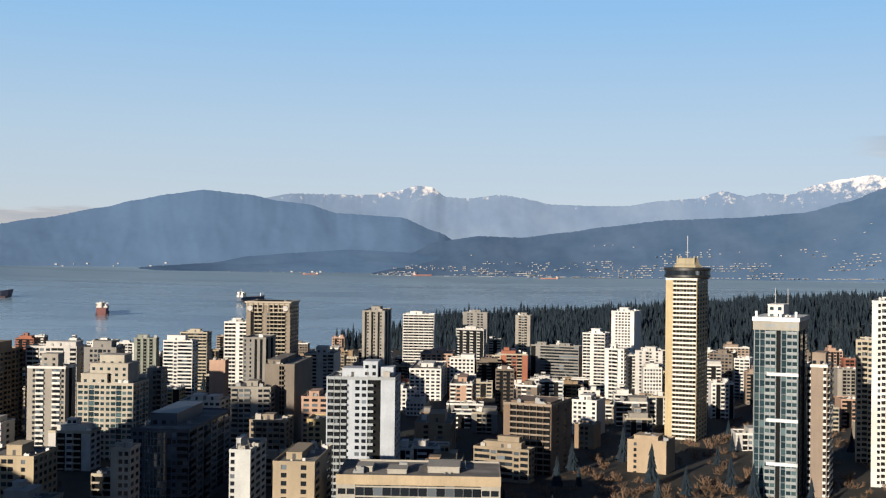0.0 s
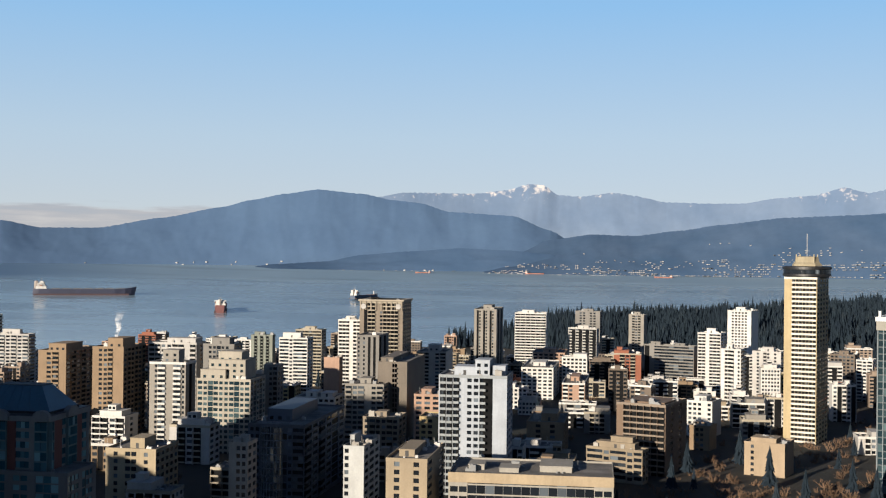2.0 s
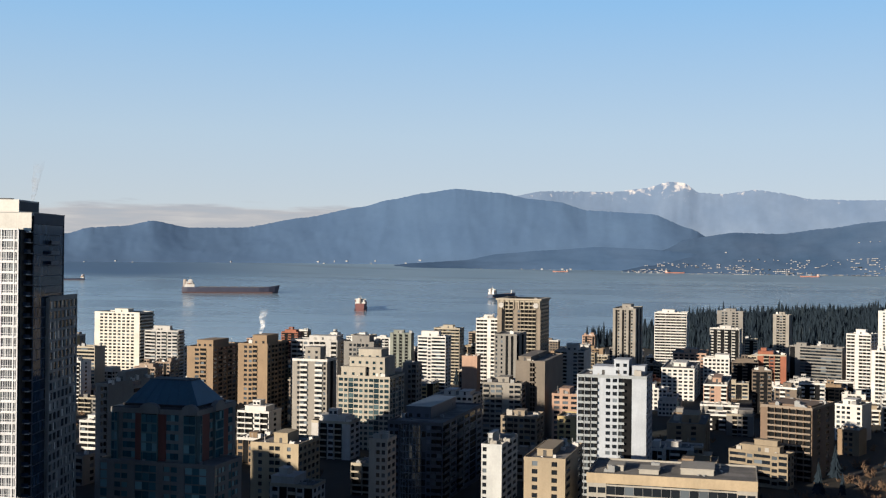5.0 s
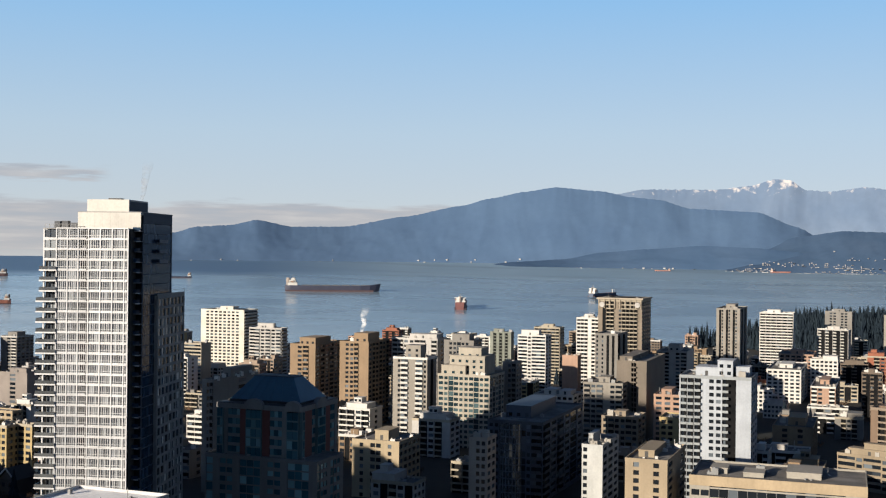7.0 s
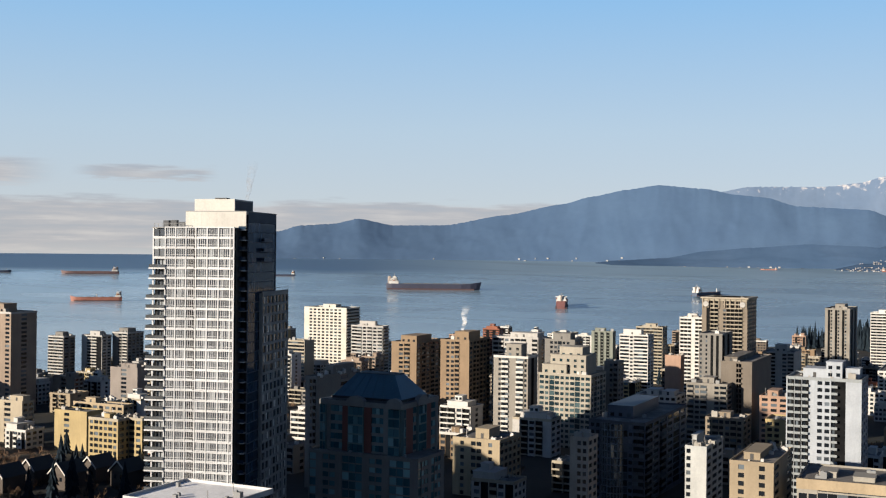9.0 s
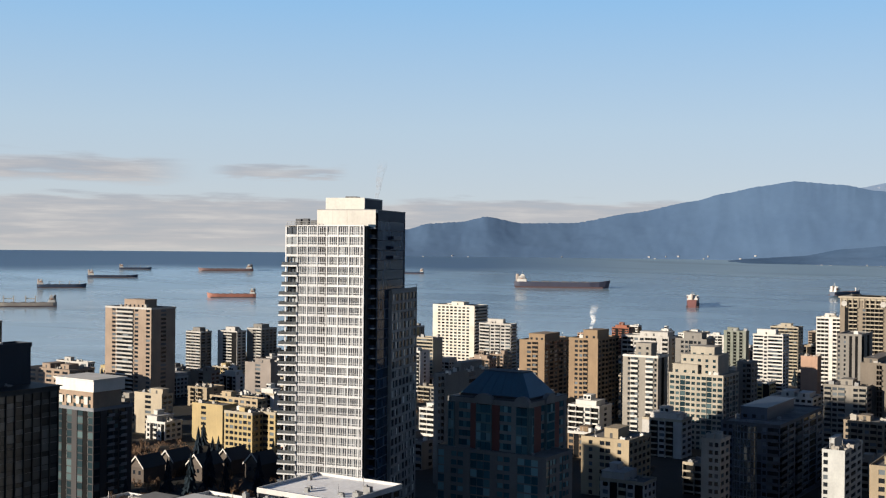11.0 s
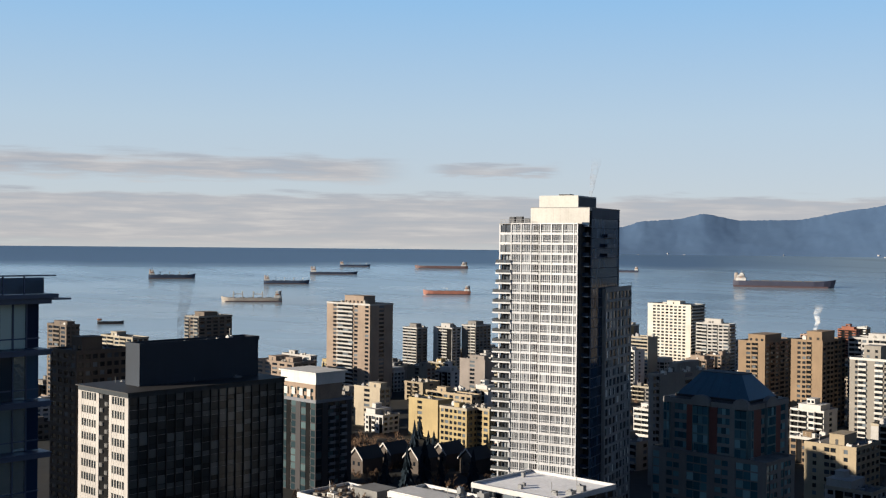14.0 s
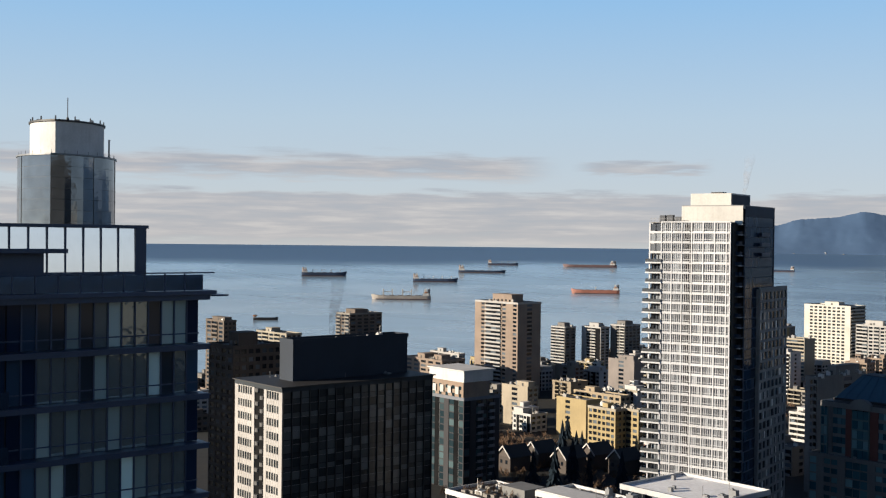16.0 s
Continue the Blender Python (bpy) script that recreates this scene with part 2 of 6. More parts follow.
def sea_material():
    mat, nt, bsdf = shader("sea_water")
    co = node(nt, "TexCoord")
    st = node(nt, "Mapping")
    st.inputs["Scale"].default_value = (0.012, 0.012, 0.012)
    link(nt, co.outputs["Object"], st.inputs[0])
    rip = node(nt, "TexNoise", Scale=9.0, Detail=6.0)
    link(nt, st.outputs[0], rip.inputs["Vector"])
    slick = node(nt, "TexNoise", Scale=0.25, Detail=4.0)
    link(nt, st.outputs[0], slick.inputs["Vector"])
    # rougher water beyond the sheltered bay, with less painted sky reflection and so darker
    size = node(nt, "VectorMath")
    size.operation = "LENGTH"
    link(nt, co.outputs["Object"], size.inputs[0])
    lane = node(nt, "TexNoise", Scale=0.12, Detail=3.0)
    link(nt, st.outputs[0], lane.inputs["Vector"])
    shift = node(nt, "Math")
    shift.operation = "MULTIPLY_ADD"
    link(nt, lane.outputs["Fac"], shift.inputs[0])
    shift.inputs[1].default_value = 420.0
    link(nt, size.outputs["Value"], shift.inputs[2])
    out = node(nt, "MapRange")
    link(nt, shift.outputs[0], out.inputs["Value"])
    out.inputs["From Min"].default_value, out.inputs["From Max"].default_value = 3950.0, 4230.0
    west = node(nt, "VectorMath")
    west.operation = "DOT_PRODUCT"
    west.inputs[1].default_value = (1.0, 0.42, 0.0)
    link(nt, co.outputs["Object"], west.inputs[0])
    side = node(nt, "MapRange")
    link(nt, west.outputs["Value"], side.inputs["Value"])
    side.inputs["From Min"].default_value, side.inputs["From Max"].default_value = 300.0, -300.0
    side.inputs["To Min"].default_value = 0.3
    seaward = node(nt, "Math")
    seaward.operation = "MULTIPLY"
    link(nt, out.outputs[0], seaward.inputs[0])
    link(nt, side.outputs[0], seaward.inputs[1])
    drawn = node(nt, "Mapping")
    drawn.inputs["Rotation"].default_value = (0, 0, radians(18))
    drawn.inputs["Scale"].default_value = (0.0011, 0.0115, 0.01)
    link(nt, co.outputs["Object"], drawn.inputs[0])
    wind = node(nt, "TexNoise", Scale=1.0, Detail=5.0, Roughness=0.6)
    link(nt, drawn.outputs[0], wind.inputs["Vector"])
    streaks = ramped(nt, wind.outputs["Fac"], [(0.36, 0.62), (0.47, 0.95), (0.62, 1.0)])
    # the low sky's pale reflection is put into the near water colour
    near = ramped(nt, slick.outputs["Fac"], [(0.35, (0.222, 0.318, 0.392)), (0.65, (0.256, 0.356, 0.43))])
    near = mixed(nt, near, streaks, 0.8, "MULTIPLY")
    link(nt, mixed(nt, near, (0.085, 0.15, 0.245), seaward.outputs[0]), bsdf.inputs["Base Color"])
    r = ramped(nt, slick.outputs["Fac"], [(0.4, 0.15), (0.6, 0.22)])
    link(nt, mixed(nt, r, (0.42, 0.42, 0.42), out.outputs[0]), bsdf.inputs["Roughness"])
    bsdf.inputs["IOR"].default_value = 1.33
    b = node(nt, "Bump", Strength=0.06, Distance=1.2)
    link(nt, rip.outputs["Fac"], b.inputs["Height"])
    link(nt, b.outputs[0], bsdf.inputs["Normal"])
    return mat


def build_sea():
    bm = bmesh.new()
    drops = [0.25, 0.16, 0.12, 0.1, 0.085, 0.07, 0.06, 0.052] + [0.05 - 0.00226 * k for k in range(20)]
    rows = []
    for q in drops:
        d, z = sea_at(q)
        rows.append([bm.verts.new((d * math.sin(radians(a)), d * math.cos(radians(a)), z)) for a in range(-180, 180, 2)])
    for p, q in zip(rows, rows[1:]):
        for k in range(180):
            f = bm.faces.new((p[k], q[k], q[(k + 1) % 180], p[(k + 1) % 180]))
            f.smooth = True
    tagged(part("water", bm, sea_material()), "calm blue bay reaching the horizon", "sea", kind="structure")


build_sea()


def slope_material(name, low, high, snow):
    mat, nt, bsdf = shader(name)
    co = node(nt, "TexCoord")
    n1 = node(nt, "TexNoise", Scale=0.006, Detail=9.0)
    n2 = node(nt, "TexNoise", Scale=0.045, Detail=9.0)
    for q in (n1, n2):
        link(nt, co.outputs["Object"], q.inputs["Vector"])
    c = ramped(nt, n1.outputs["Fac"], [(0.3, low), (0.7, high)])
    c = mixed(nt, c, ramped(nt, n2.outputs["Fac"], [(0.35, 0.8), (0.65, 1.0)]), 0.25, "MULTIPLY")
    if snow:
        sep = node(nt, "SeparateXYZ")
        link(nt, co.outputs["Object"], sep.inputs[0])
        up = node(nt, "MapRange")
        link(nt, sep.outputs["Z"], up.inputs["Value"])
        up.inputs["From Min"].default_value, up.inputs["From Max"].default_value = snow[0], snow[1]
        up.inputs["To Max"].default_value = snow[2]
        n3 = node(nt, "TexNoise", Scale=0.034, Detail=9.0, Roughness=0.62)
        link(nt, co.outputs["Object"], n3.inputs["Vector"])
        add = node(nt, "Math")
        link(nt, up.outputs[0], add.inputs[0])
        link(nt, n3.outputs["Fac"], add.inputs[1])
        # snow, its colour dimmed for the haze of distance
        c = mixed(nt, c, (0.40, 0.385, 0.39), ramped(nt, add.outputs[0], [(0.70, 0.0), (0.86, 1.0)]))
    link(nt, c, bsdf.inputs["Base Color"])
    bsdf.inputs["Roughness"].default_value = 1.0
    bsdf.inputs["Specular IOR Level"].default_value = 0.0
    return mat


SPOTS = {}


def ridge(name, label, az0, az1, d0, d1, crest, rough, material, base=(-1.9, -1.9), step=0.1, rows=26):
    """A mountain flank between two bearings: from the shore at d0 up to its crest at d1. crest(az): degrees above eye level."""
    bm = bmesh.new()
    grid = []
    n = int((az1 - az0) / step)
    for j in range(rows + 1):
        v = j / rows
        row = []
        for k in range(n + 1):
            az = az0 + step * k
            top = crest(az)
            foot = base[0] + (base[1] - base[0]) * k / n
            wob = noise.fractal(Vector((az * 0.55, v * 2.2, d0 * 0.01)), 0.9, 2.1, 4)
            slant = az + 1.1 * (v - 0.5) * math.sin(az * 0.9)
            spur = 1 - 2 * abs(noise.noise(Vector((slant * 0.75, v * 0.9, d1 * 0.01))))
            rib = 1 - 2 * abs(noise.noise(Vector((slant * 2.3 + 7, v * 2.6, d0 * 0.01))))
            fold = noise.fractal(Vector((az * 1.4, v * 5.0, 3.0)), 0.8, 2.1, 3)
            bell = math.sin(math.pi * min(1.0, v * 1.02)) ** 0.7
            el = foot + (top - foot) * v + (rough * 0.07) * wob * math.sin(math.pi * v) + rough * 0.05 * noise.noise(Vector((az * 7, d0, 0))) * v ** 8
            d = d0 + (d1 - d0) * (v ** 1.1) - rough * (3.6 * spur + 1.0 * rib + 1.6 * fold) * bell
            a = radians(az)
            row.append(bm.verts.new((d * math.sin(a), d * math.cos(a), EYE.z + d * math.tan(radians(el)))))
        grid.append(row)
    for p, q in zip(grid, grid[1:]):
        for k in range(n):
            f = bm.faces.new((p[k], p[k + 1], q[k + 1], q[k]))
            f.smooth = True
    SPOTS[name] = [[v.co.copy() for v in row] for row in grid]
    return tagged(part(name, bm, material), label, "mountain", kind="structure")


# forest colours with the blue haze of distance painted in
HAZED_FOREST_FAR = slope_material("hazed_far_forest", (0.058, 0.099, 0.173), (0.067, 0.112, 0.189), None)
HAZED_FOREST_BACK = slope_material("hazed_snowy_forest", (0.088, 0.13, 0.205), (0.115, 0.158, 0.232), (330, 470, 0.35))
HAZED_FOREST_LOW = slope_material("hazed_shore_forest", (0.044, 0.08, 0.142), (0.066, 0.105, 0.172), None)
HAZED_FOREST_SHORE = slope_material("hazed_headland_forest", (0.046, 0.083, 0.148), (0.06, 0.1, 0.17), None)


def profile(keys):
    """A smooth skyline through a few bearings and heights in degrees."""
    def crest(az):
        if az <= keys[0][0]:
            return keys[0][1]
        for (a, e), (b, f) in zip(keys, keys[1:]):
            if az <= b:
                s = (az - a) / (b - a)
                return e + (f - e) * (s * s * (3 - 2 * s) * 0.5 + s * 0.5)
        return keys[-1][1]
    return crest


ridge("mountain_range", "hazy snow-dusted mountain range far behind the bay", -10.0, 30.0, 4700, 4880, profile(((-9.0, 2.83), (-7.4, 3.10), (-4.0, 3.08), (-2.4, 3.26), (-1.3, 3.57), (-0.6, 3.52), (0.1, 3.05), (1.2, 2.97), (2.8, 3.17), (3.9, 3.01), (5.3, 2.71), (7.4, 2.65), (8.9, 2.65), (10.6, 2.91), (12.2, 3.02), (13.5, 3.39), (14.6, 3.12), (15.4, 3.28), (16.6, 3.19), (17.7, 3.64), (18.9, 3.89), (20.3, 4.08), (21.4, 3.86))), 1.2, HAZED_FOREST_BACK, (-1.2, -1.2))
ridge("island_mountain", "long haze-blue forested island mountain across the bay", -31.0, 3.0, 4400, 4640, profile(((-30.2, 0.78), (-29.2, 1.07), (-27.6, 1.17), (-26.3, 1.44), (-24.6, 1.13), (-22.1, 1.16), (-19.1, 1.69), (-16.3, 2.25), (-14.9, 2.62), (-13.2, 2.96), (-11.7, 3.19), (-9.4, 3.00), (-8.1, 2.73), (-6.7, 2.60), (-5.2, 2.17), (-2.1, 2.01), (-0.3, 1.32), (1.0, 0.66), (2.6, 0.18), (6.1, -0.33))), 0.8, HAZED_FOREST_FAR, (-0.69, -0.85))
ridge("mountain_slope", "forested mountain slope dotted with pale houses", -4.0, 34.0, 4160, 4560, profile(((-4.0, -0.38), (-2.3, 0.33), (-0.1, 0.86), (1.8, 1.13), (3.8, 1.07), (6.0, 1.34), (7.9, 1.63), (10.9, 1.98), (14.1, 2.10), (17.2, 2.34), (19.2, 2.86), (20.8, 3.48), (22.6, 3.79))), 0.9, HAZED_FOREST_LOW, (-0.95, -0.87))
ridge("headland", "low dark wooded headland along the far shore", -16.0, 0.5, 4250, 4380, profile(((-15.4, -0.66), (-13.5, -0.47), (-11.3, -0.33), (-9.4, 0.02), (-7.3, 0.20), (-4.6, 0.39), (-2.3, 0.31), (-0.3, 0.14), (1.4, -0.23))), 0.5, HAZED_FOREST_SHORE, (-0.83, -0.86))



# ---- buildings ----
GEAR = wall(0.5, 0.47, 0.42)


def facade(cols, width, floors, storey, z0, trim):
    """Wall pieces, panes and balconies of one face, in face coordinates: u along, v outward, z up."""
    walls, panes, bals, frames, bands = [], [], [], [], []
    cw = width / len(cols)
    for i, ch in enumerate(cols):
        u0, u1 = i * cw, (i + 1) * cw
        if ch in "p":
            walls.append((u0, u1, 0, 0.35, z0, z0 + floors * storey))
            continue
        if ch == "d":
            continue
        for k in range(floors):
            z = z0 + k * storey
            if ch in "wW":
                side, lo, hi = (0.17, 0.27, 0.82) if ch == "w" else (0.07, 0.28, 0.86)
                a, b = u0 + cw * side, u1 - cw * side
                walls.append((u0, a, 0, 0.35, z, z + storey))
                walls.append((b, u1, 0, 0.35, z, z + storey))
                walls.append((a, b, 0, 0.35, z, z + storey * lo))
                walls.append((a, b, 0, 0.35, z + storey * hi, z + storey))
                panes.append((a, b, 0.0, 0.12, z + storey * lo, z + storey * hi))
            elif ch == "v":
                frames.append((u0, u1, 0, 0.08, z - 0.06, z + 0.06))
                panes.append((u0 + 0.05, u1 - 0.05, 0.0, 0.05, z + 0.1, z + storey * 0.36))
                panes.append((u0 + 0.05, u1 - 0.05, 0.0, 0.07, z + storey * 0.4, z + storey - 0.1))
            elif ch == "n":
                a, b = u0 + cw * 0.12, u1 - cw * 0.12
                walls.append((u0, a, 0, 0.3, z, z + storey))
                walls.append((b, u1, 0, 0.3, z, z + storey))
                walls.append((a, b, 0, 0.34, z, z + storey * 0.3))
                walls.append((a, b, 0, 0.34, z + storey * 0.86, z + storey))
                panes.append((a, b, 0.0, 0.06, z + storey * 0.3, z + storey * 0.86))
            elif ch == "r":
                walls.append((u0, u1, 0, 0.35, z, z + storey * 0.42))
                panes.append((u0 + 0.06, u1 - 0.06, 0.0, 0.1, z + storey * 0.42, z + storey))
            elif ch == "g":
                walls.append((u0, u1, 0, 0.16, z, z + storey * 0.16))
                frames.append((u0 - 0.05, u0 + 0.05, 0, 0.18, z + storey * 0.16, z + storey))
                panes.append((u0 + 0.06, u1 - 0.06, 0.0, 0.1, z + storey * 0.16, z + storey))
            elif ch in "bB":
                out = 1.3 if ch == "b" else 2.3
                gap, top = (0.05, 1.05) if ch == "b" else (0.22, 0.95)
                bals.append((u0 + gap, u1 - gap, 0, out, z - 0.1, z + 0.12))
                bals.append((u0 + gap, u1 - gap, out - 0.12, out, z + 0.12, z + top))
                panes.append((u0 + 0.1, u1 - 0.1, 0.0, 0.1, z + 0.15, z + storey * 0.84))
                walls.append((u0, u1, 0, 0.2, z + storey * 0.84, z + storey))
            elif ch == "S":
                bands.append((u0, u1, 1.7, 1.8, z + storey * 0.05, z + storey * 0.24))
                bands.append((u0, u1, 0, 1.75, z - 0.14, z + 0.1))
                walls.append((u0, u0 + 0.16, 0, 1.7, z, z + storey))
            elif ch == "Z":
                tip = 2.3 if i % 2 else 1.8
                bands.append((u0 + 0.12, u1 - 0.12, tip - 0.1, tip, z + 0.1, z + storey * 0.33))
                bands.append((u0 + 0.12, u1 - 0.12, 0, tip - 0.05, z - 0.12, z + 0.1))
                walls.append((u0, u0 + 0.16, 0, 0.9, z, z + storey))
                panes.append((u0 + 0.6, u0 + cw * 0.55, -0.1, 0.06, z + storey * 0.1, z + storey * 0.8))
            elif ch == "s":
                bands.append((u0, u1, 0.7, 0.85, z, z + storey * 0.38))
                bands.append((u0, u1, 0, 0.72, z - 0.12, z + 0.1))
                walls.append((u0, u0 + 0.14, 0, 0.7, z, z + storey))
                if (i + k) % 2:
                    panes.append((u0 + 0.5, u0 + cw * 0.6, -0.1, 0.06, z + storey * 0.1, z + storey * 0.85))
    return walls, panes, bals, frames, bands


def turn_box(b, face, w, d):
    u0, u1, v0, v1, z0, z1 = b
    if face == "A":
        return (u0 - w / 2, u1 - w / 2, -d / 2 - v1, -d / 2 - v0, z0, z1)
    if face == "B":
        return (w / 2 + v0, w / 2 + v1, u0 - d / 2, u1 - d / 2, z0, z1)
    return (-w / 2 - v1, -w / 2 - v0, -u1 + d / 2, -u0 + d / 2, z0, z1)


def tower(x, y, rz, w, d, z0, z1, label, A="w", B="w", C="p", paint=None, trim=None, storey=2.75, near=False, pent=(), glazing="plain", masts=0, name="apartment_tower", lift=0.0, seed=1, top=None, crown=None):
    """An apartment block: core, walls with real openings, panes, balconies, parapet, penthouse and roof gear."""
    rnd = random.Random(int(x * 7 + y * 3) + seed)
    paint = paint or WHITE
    trim = trim or paint
    root = thing(name, pose(x, y, z0, rz=rz), label, "building", "city towers")
    h = z1 - z0
    floors = max(1, int((h - lift) / storey))
    bottom = h - floors * storey
    pane_far, pane_near = {"teal": (TEAL_FAR, TEAL), "pale": (PALE_GLASS_FAR, PALE_GLASS), "deep": (DEEP_FAR, DEEP), "office": (OFFICE_FAR, OFFICE)}.get(glazing, (GLASS_FAR, GLASS))
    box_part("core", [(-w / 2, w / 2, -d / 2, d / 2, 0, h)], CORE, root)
    walls, panes, bals, frames, bands = [], [], [], [], []
    for face, cols, width in (("A", A, w), ("B", B, d), ("C", C, d)):
        got = facade(cols, width, floors, storey, bottom, trim)
        for store, pieces in zip((walls, panes, bals, frames, bands), got):
            store.extend(turn_box(q, face, w, d) for q in pieces)
        if bottom > 0.3:
            walls.append(turn_box((0, width, 0, 0.35, 0, bottom), face, w, d))
    walls.append((-w / 2, w / 2, d / 2, d / 2 + 0.35, 0, h))
    for sx in (-1, 1):
        cx = sx * (w / 2 + 0.18)
        walls.append((cx - 0.2, cx + 0.2, -d / 2 - 0.36, -d / 2 - 0.004, 0, h))
    for face, width in (("A", w), ("B", d), ("C", d)):
        walls.append(turn_box((-0.36 if face == "A" else 0, width + (0.36 if face == "A" else 0), -0.02, 0.37, h - 0.28, h), face, w, d))
    body = box_part("wall", walls, paint, root)
    if bands:
        box_part("balcony_front", bands, trim, root, kind="stuff")
    if frames:
        box_part("mullion_grid", frames, METAL, root, kind="stuff")
    cap = (0, 26, 260)[int(near)]
    shared = {}
    rnd.shuffle(panes)
    for b in panes[:cap]:
        size = tuple(round(b[k + 1] - b[k], 2) for k in (0, 2, 4))
        if size not in shared:
            shared[size] = boxes_mesh("window", [(0, size[0], 0, size[1], 0, size[2])])
        ob = mesh_part("window", shared[size], pane_near, body)
        ob.location = (b[0], b[2], b[4])
    if panes[cap:]:
        box_part("distant_glazing", panes[cap:], pane_far, root, kind="stuff")
    capb = (0, 16, 60)[int(near)]
    pairs = [bals[k:k + 2] for k in range(0, len(bals), 2)]
    for pr in pairs[:capb]:
        o = pr[0]
        key = tuple(round(q, 2) for q in (o[1] - o[0], o[3] - o[2], pr[1][0] - o[0], pr[1][1] - o[0], pr[1][2] - o[2], pr[1][3] - o[2]))
        if key not in shared:
            shared[key] = boxes_mesh("balcony", [tuple(q[k] - o[k - k % 2] for k in range(6)) for q in pr])
        ob = mesh_part("balcony", shared[key], trim, body)
        ob.location = (o[0], o[2], o[4])
    if pairs[capb:]:
        box_part("balcony_banding", [q for pr in pairs[capb:] for q in pr], trim, root, kind="stuff")
    box_part("roof", [(-w / 2 - 0.2, w / 2 + 0.2, -d / 2 - 0.2, d / 2 + 0.2, h, h + 0.25)], top or ROOF, root)
    e = 0.45
    box_part("parapet", [(-w / 2 - e, w / 2 + e, -d / 2 - e, -d / 2 - e + 0.3, h - 0.3, h + 0.95), (-w / 2 - e, w / 2 + e, d / 2 + e - 0.3, d / 2 + e, h - 0.3, h + 0.95),
                         (-w / 2 - e, -w / 2 - e + 0.3, -d / 2, d / 2, h - 0.3, h + 0.95), (w / 2 + e - 0.3, w / 2 + e, -d / 2, d / 2, h - 0.3, h + 0.95)], trim, root)
    for q in pent:
        a0, a1, b0, b1, ph = q
        box = (-w / 2 + a0 * w, -w / 2 + a1 * w, -d / 2 + b0 * d, -d / 2 + b1 * d)
        pw = box_part("penthouse", [(*box, h + 0.25, h + ph), (box[0] - 0.2, box[1] + 0.2, box[2] - 0.2, box[3] + 0.2, h + ph, h + ph + 0.3)], crown or paint, root)
        if ph > 4.4 and name != "plant_block":
            n = max(2, int((box[1] - box[0]) / 3.4))
            for lev in range(int(ph / 2.9)):
                z = h + 0.9 + 2.9 * lev
                for q in range(n):
                    u = box[0] + (box[1] - box[0]) * (q + 0.5) / n
                    box_part("window", [(u - 0.75, u + 0.75, box[2] - 0.05, box[2] + 0.02, z, z + 1.4)], pane_near, pw)
        elif ph > 2.4 and name != "apartment_house":
            mid = (box[0] + box[1]) / 2
            box_part("door", [(mid - 0.6, mid + 0.6, box[2] - 0.06, box[2], h + 0.3, h + 2.3)], DARK, pw)
    gear = []
    for k in range(rnd.randint(6, 15)):
        ux, uy, s = rnd.uniform(-0.46, 0.42) * w, rnd.uniform(-0.46, 0.42) * d, rnd.choice((0.4, 0.5, 0.7, 0.9, 1.3, 1.9))
        tall = s * rnd.uniform(0.5, 1.4)
        gear.append((ux, ux + s * rnd.uniform(0.8, 1.6), uy, uy + s, h + 0.25, h + 0.25 + tall))
        if s > 1:
            gear.append((ux + 0.2 * s, ux + 0.6 * s, uy + 0.2 * s, uy + 0.6 * s, h + 0.25 + tall, h + 0.6 + tall))
        if rnd.random() < 0.25:
            gear.append((ux, ux + 0.12, uy, uy + 0.12, h + 0.25, h + rnd.uniform(2, 4.5)))
    box_part("roof_gear", gear, rnd.choice((METAL, WHITE, GEAR)), root, kind="stuff")
    for k in range(masts):
        ux = (-0.15 + 0.3 * k) * w
        top = h + (max(q[4] for q in pent) if pent else 0)
        box_part("mast", [(ux - 0.1, ux + 0.1, -0.1, 0.1, top, top + 7), (ux - 0.5, ux + 0.5, -0.06, 0.06, top + 4, top + 4.12)], METAL, root)
    return root


def hip_roof(root, w, d, z, h, inset, material, name="roof"):
    bm = bmesh.new()
    lo = [bm.verts.new((sx * w / 2, sy * d / 2, z)) for sx, sy in ((-1, -1), (1, -1), (1, 1), (-1, 1))]
    hi = [bm.verts.new((sx * (w / 2 - inset), sy * (d / 2 - inset), z + h)) for sx, sy in ((-1, -1), (1, -1), (1, 1), (-1, 1))]
    for k in range(4):
        bm.faces.new((lo[k], lo[(k + 1) % 4], hi[(k + 1) % 4], hi[k]))
    bm.faces.new(hi)
    bm.faces.new(lo[::-1])
    return part(name, bm, material, root)


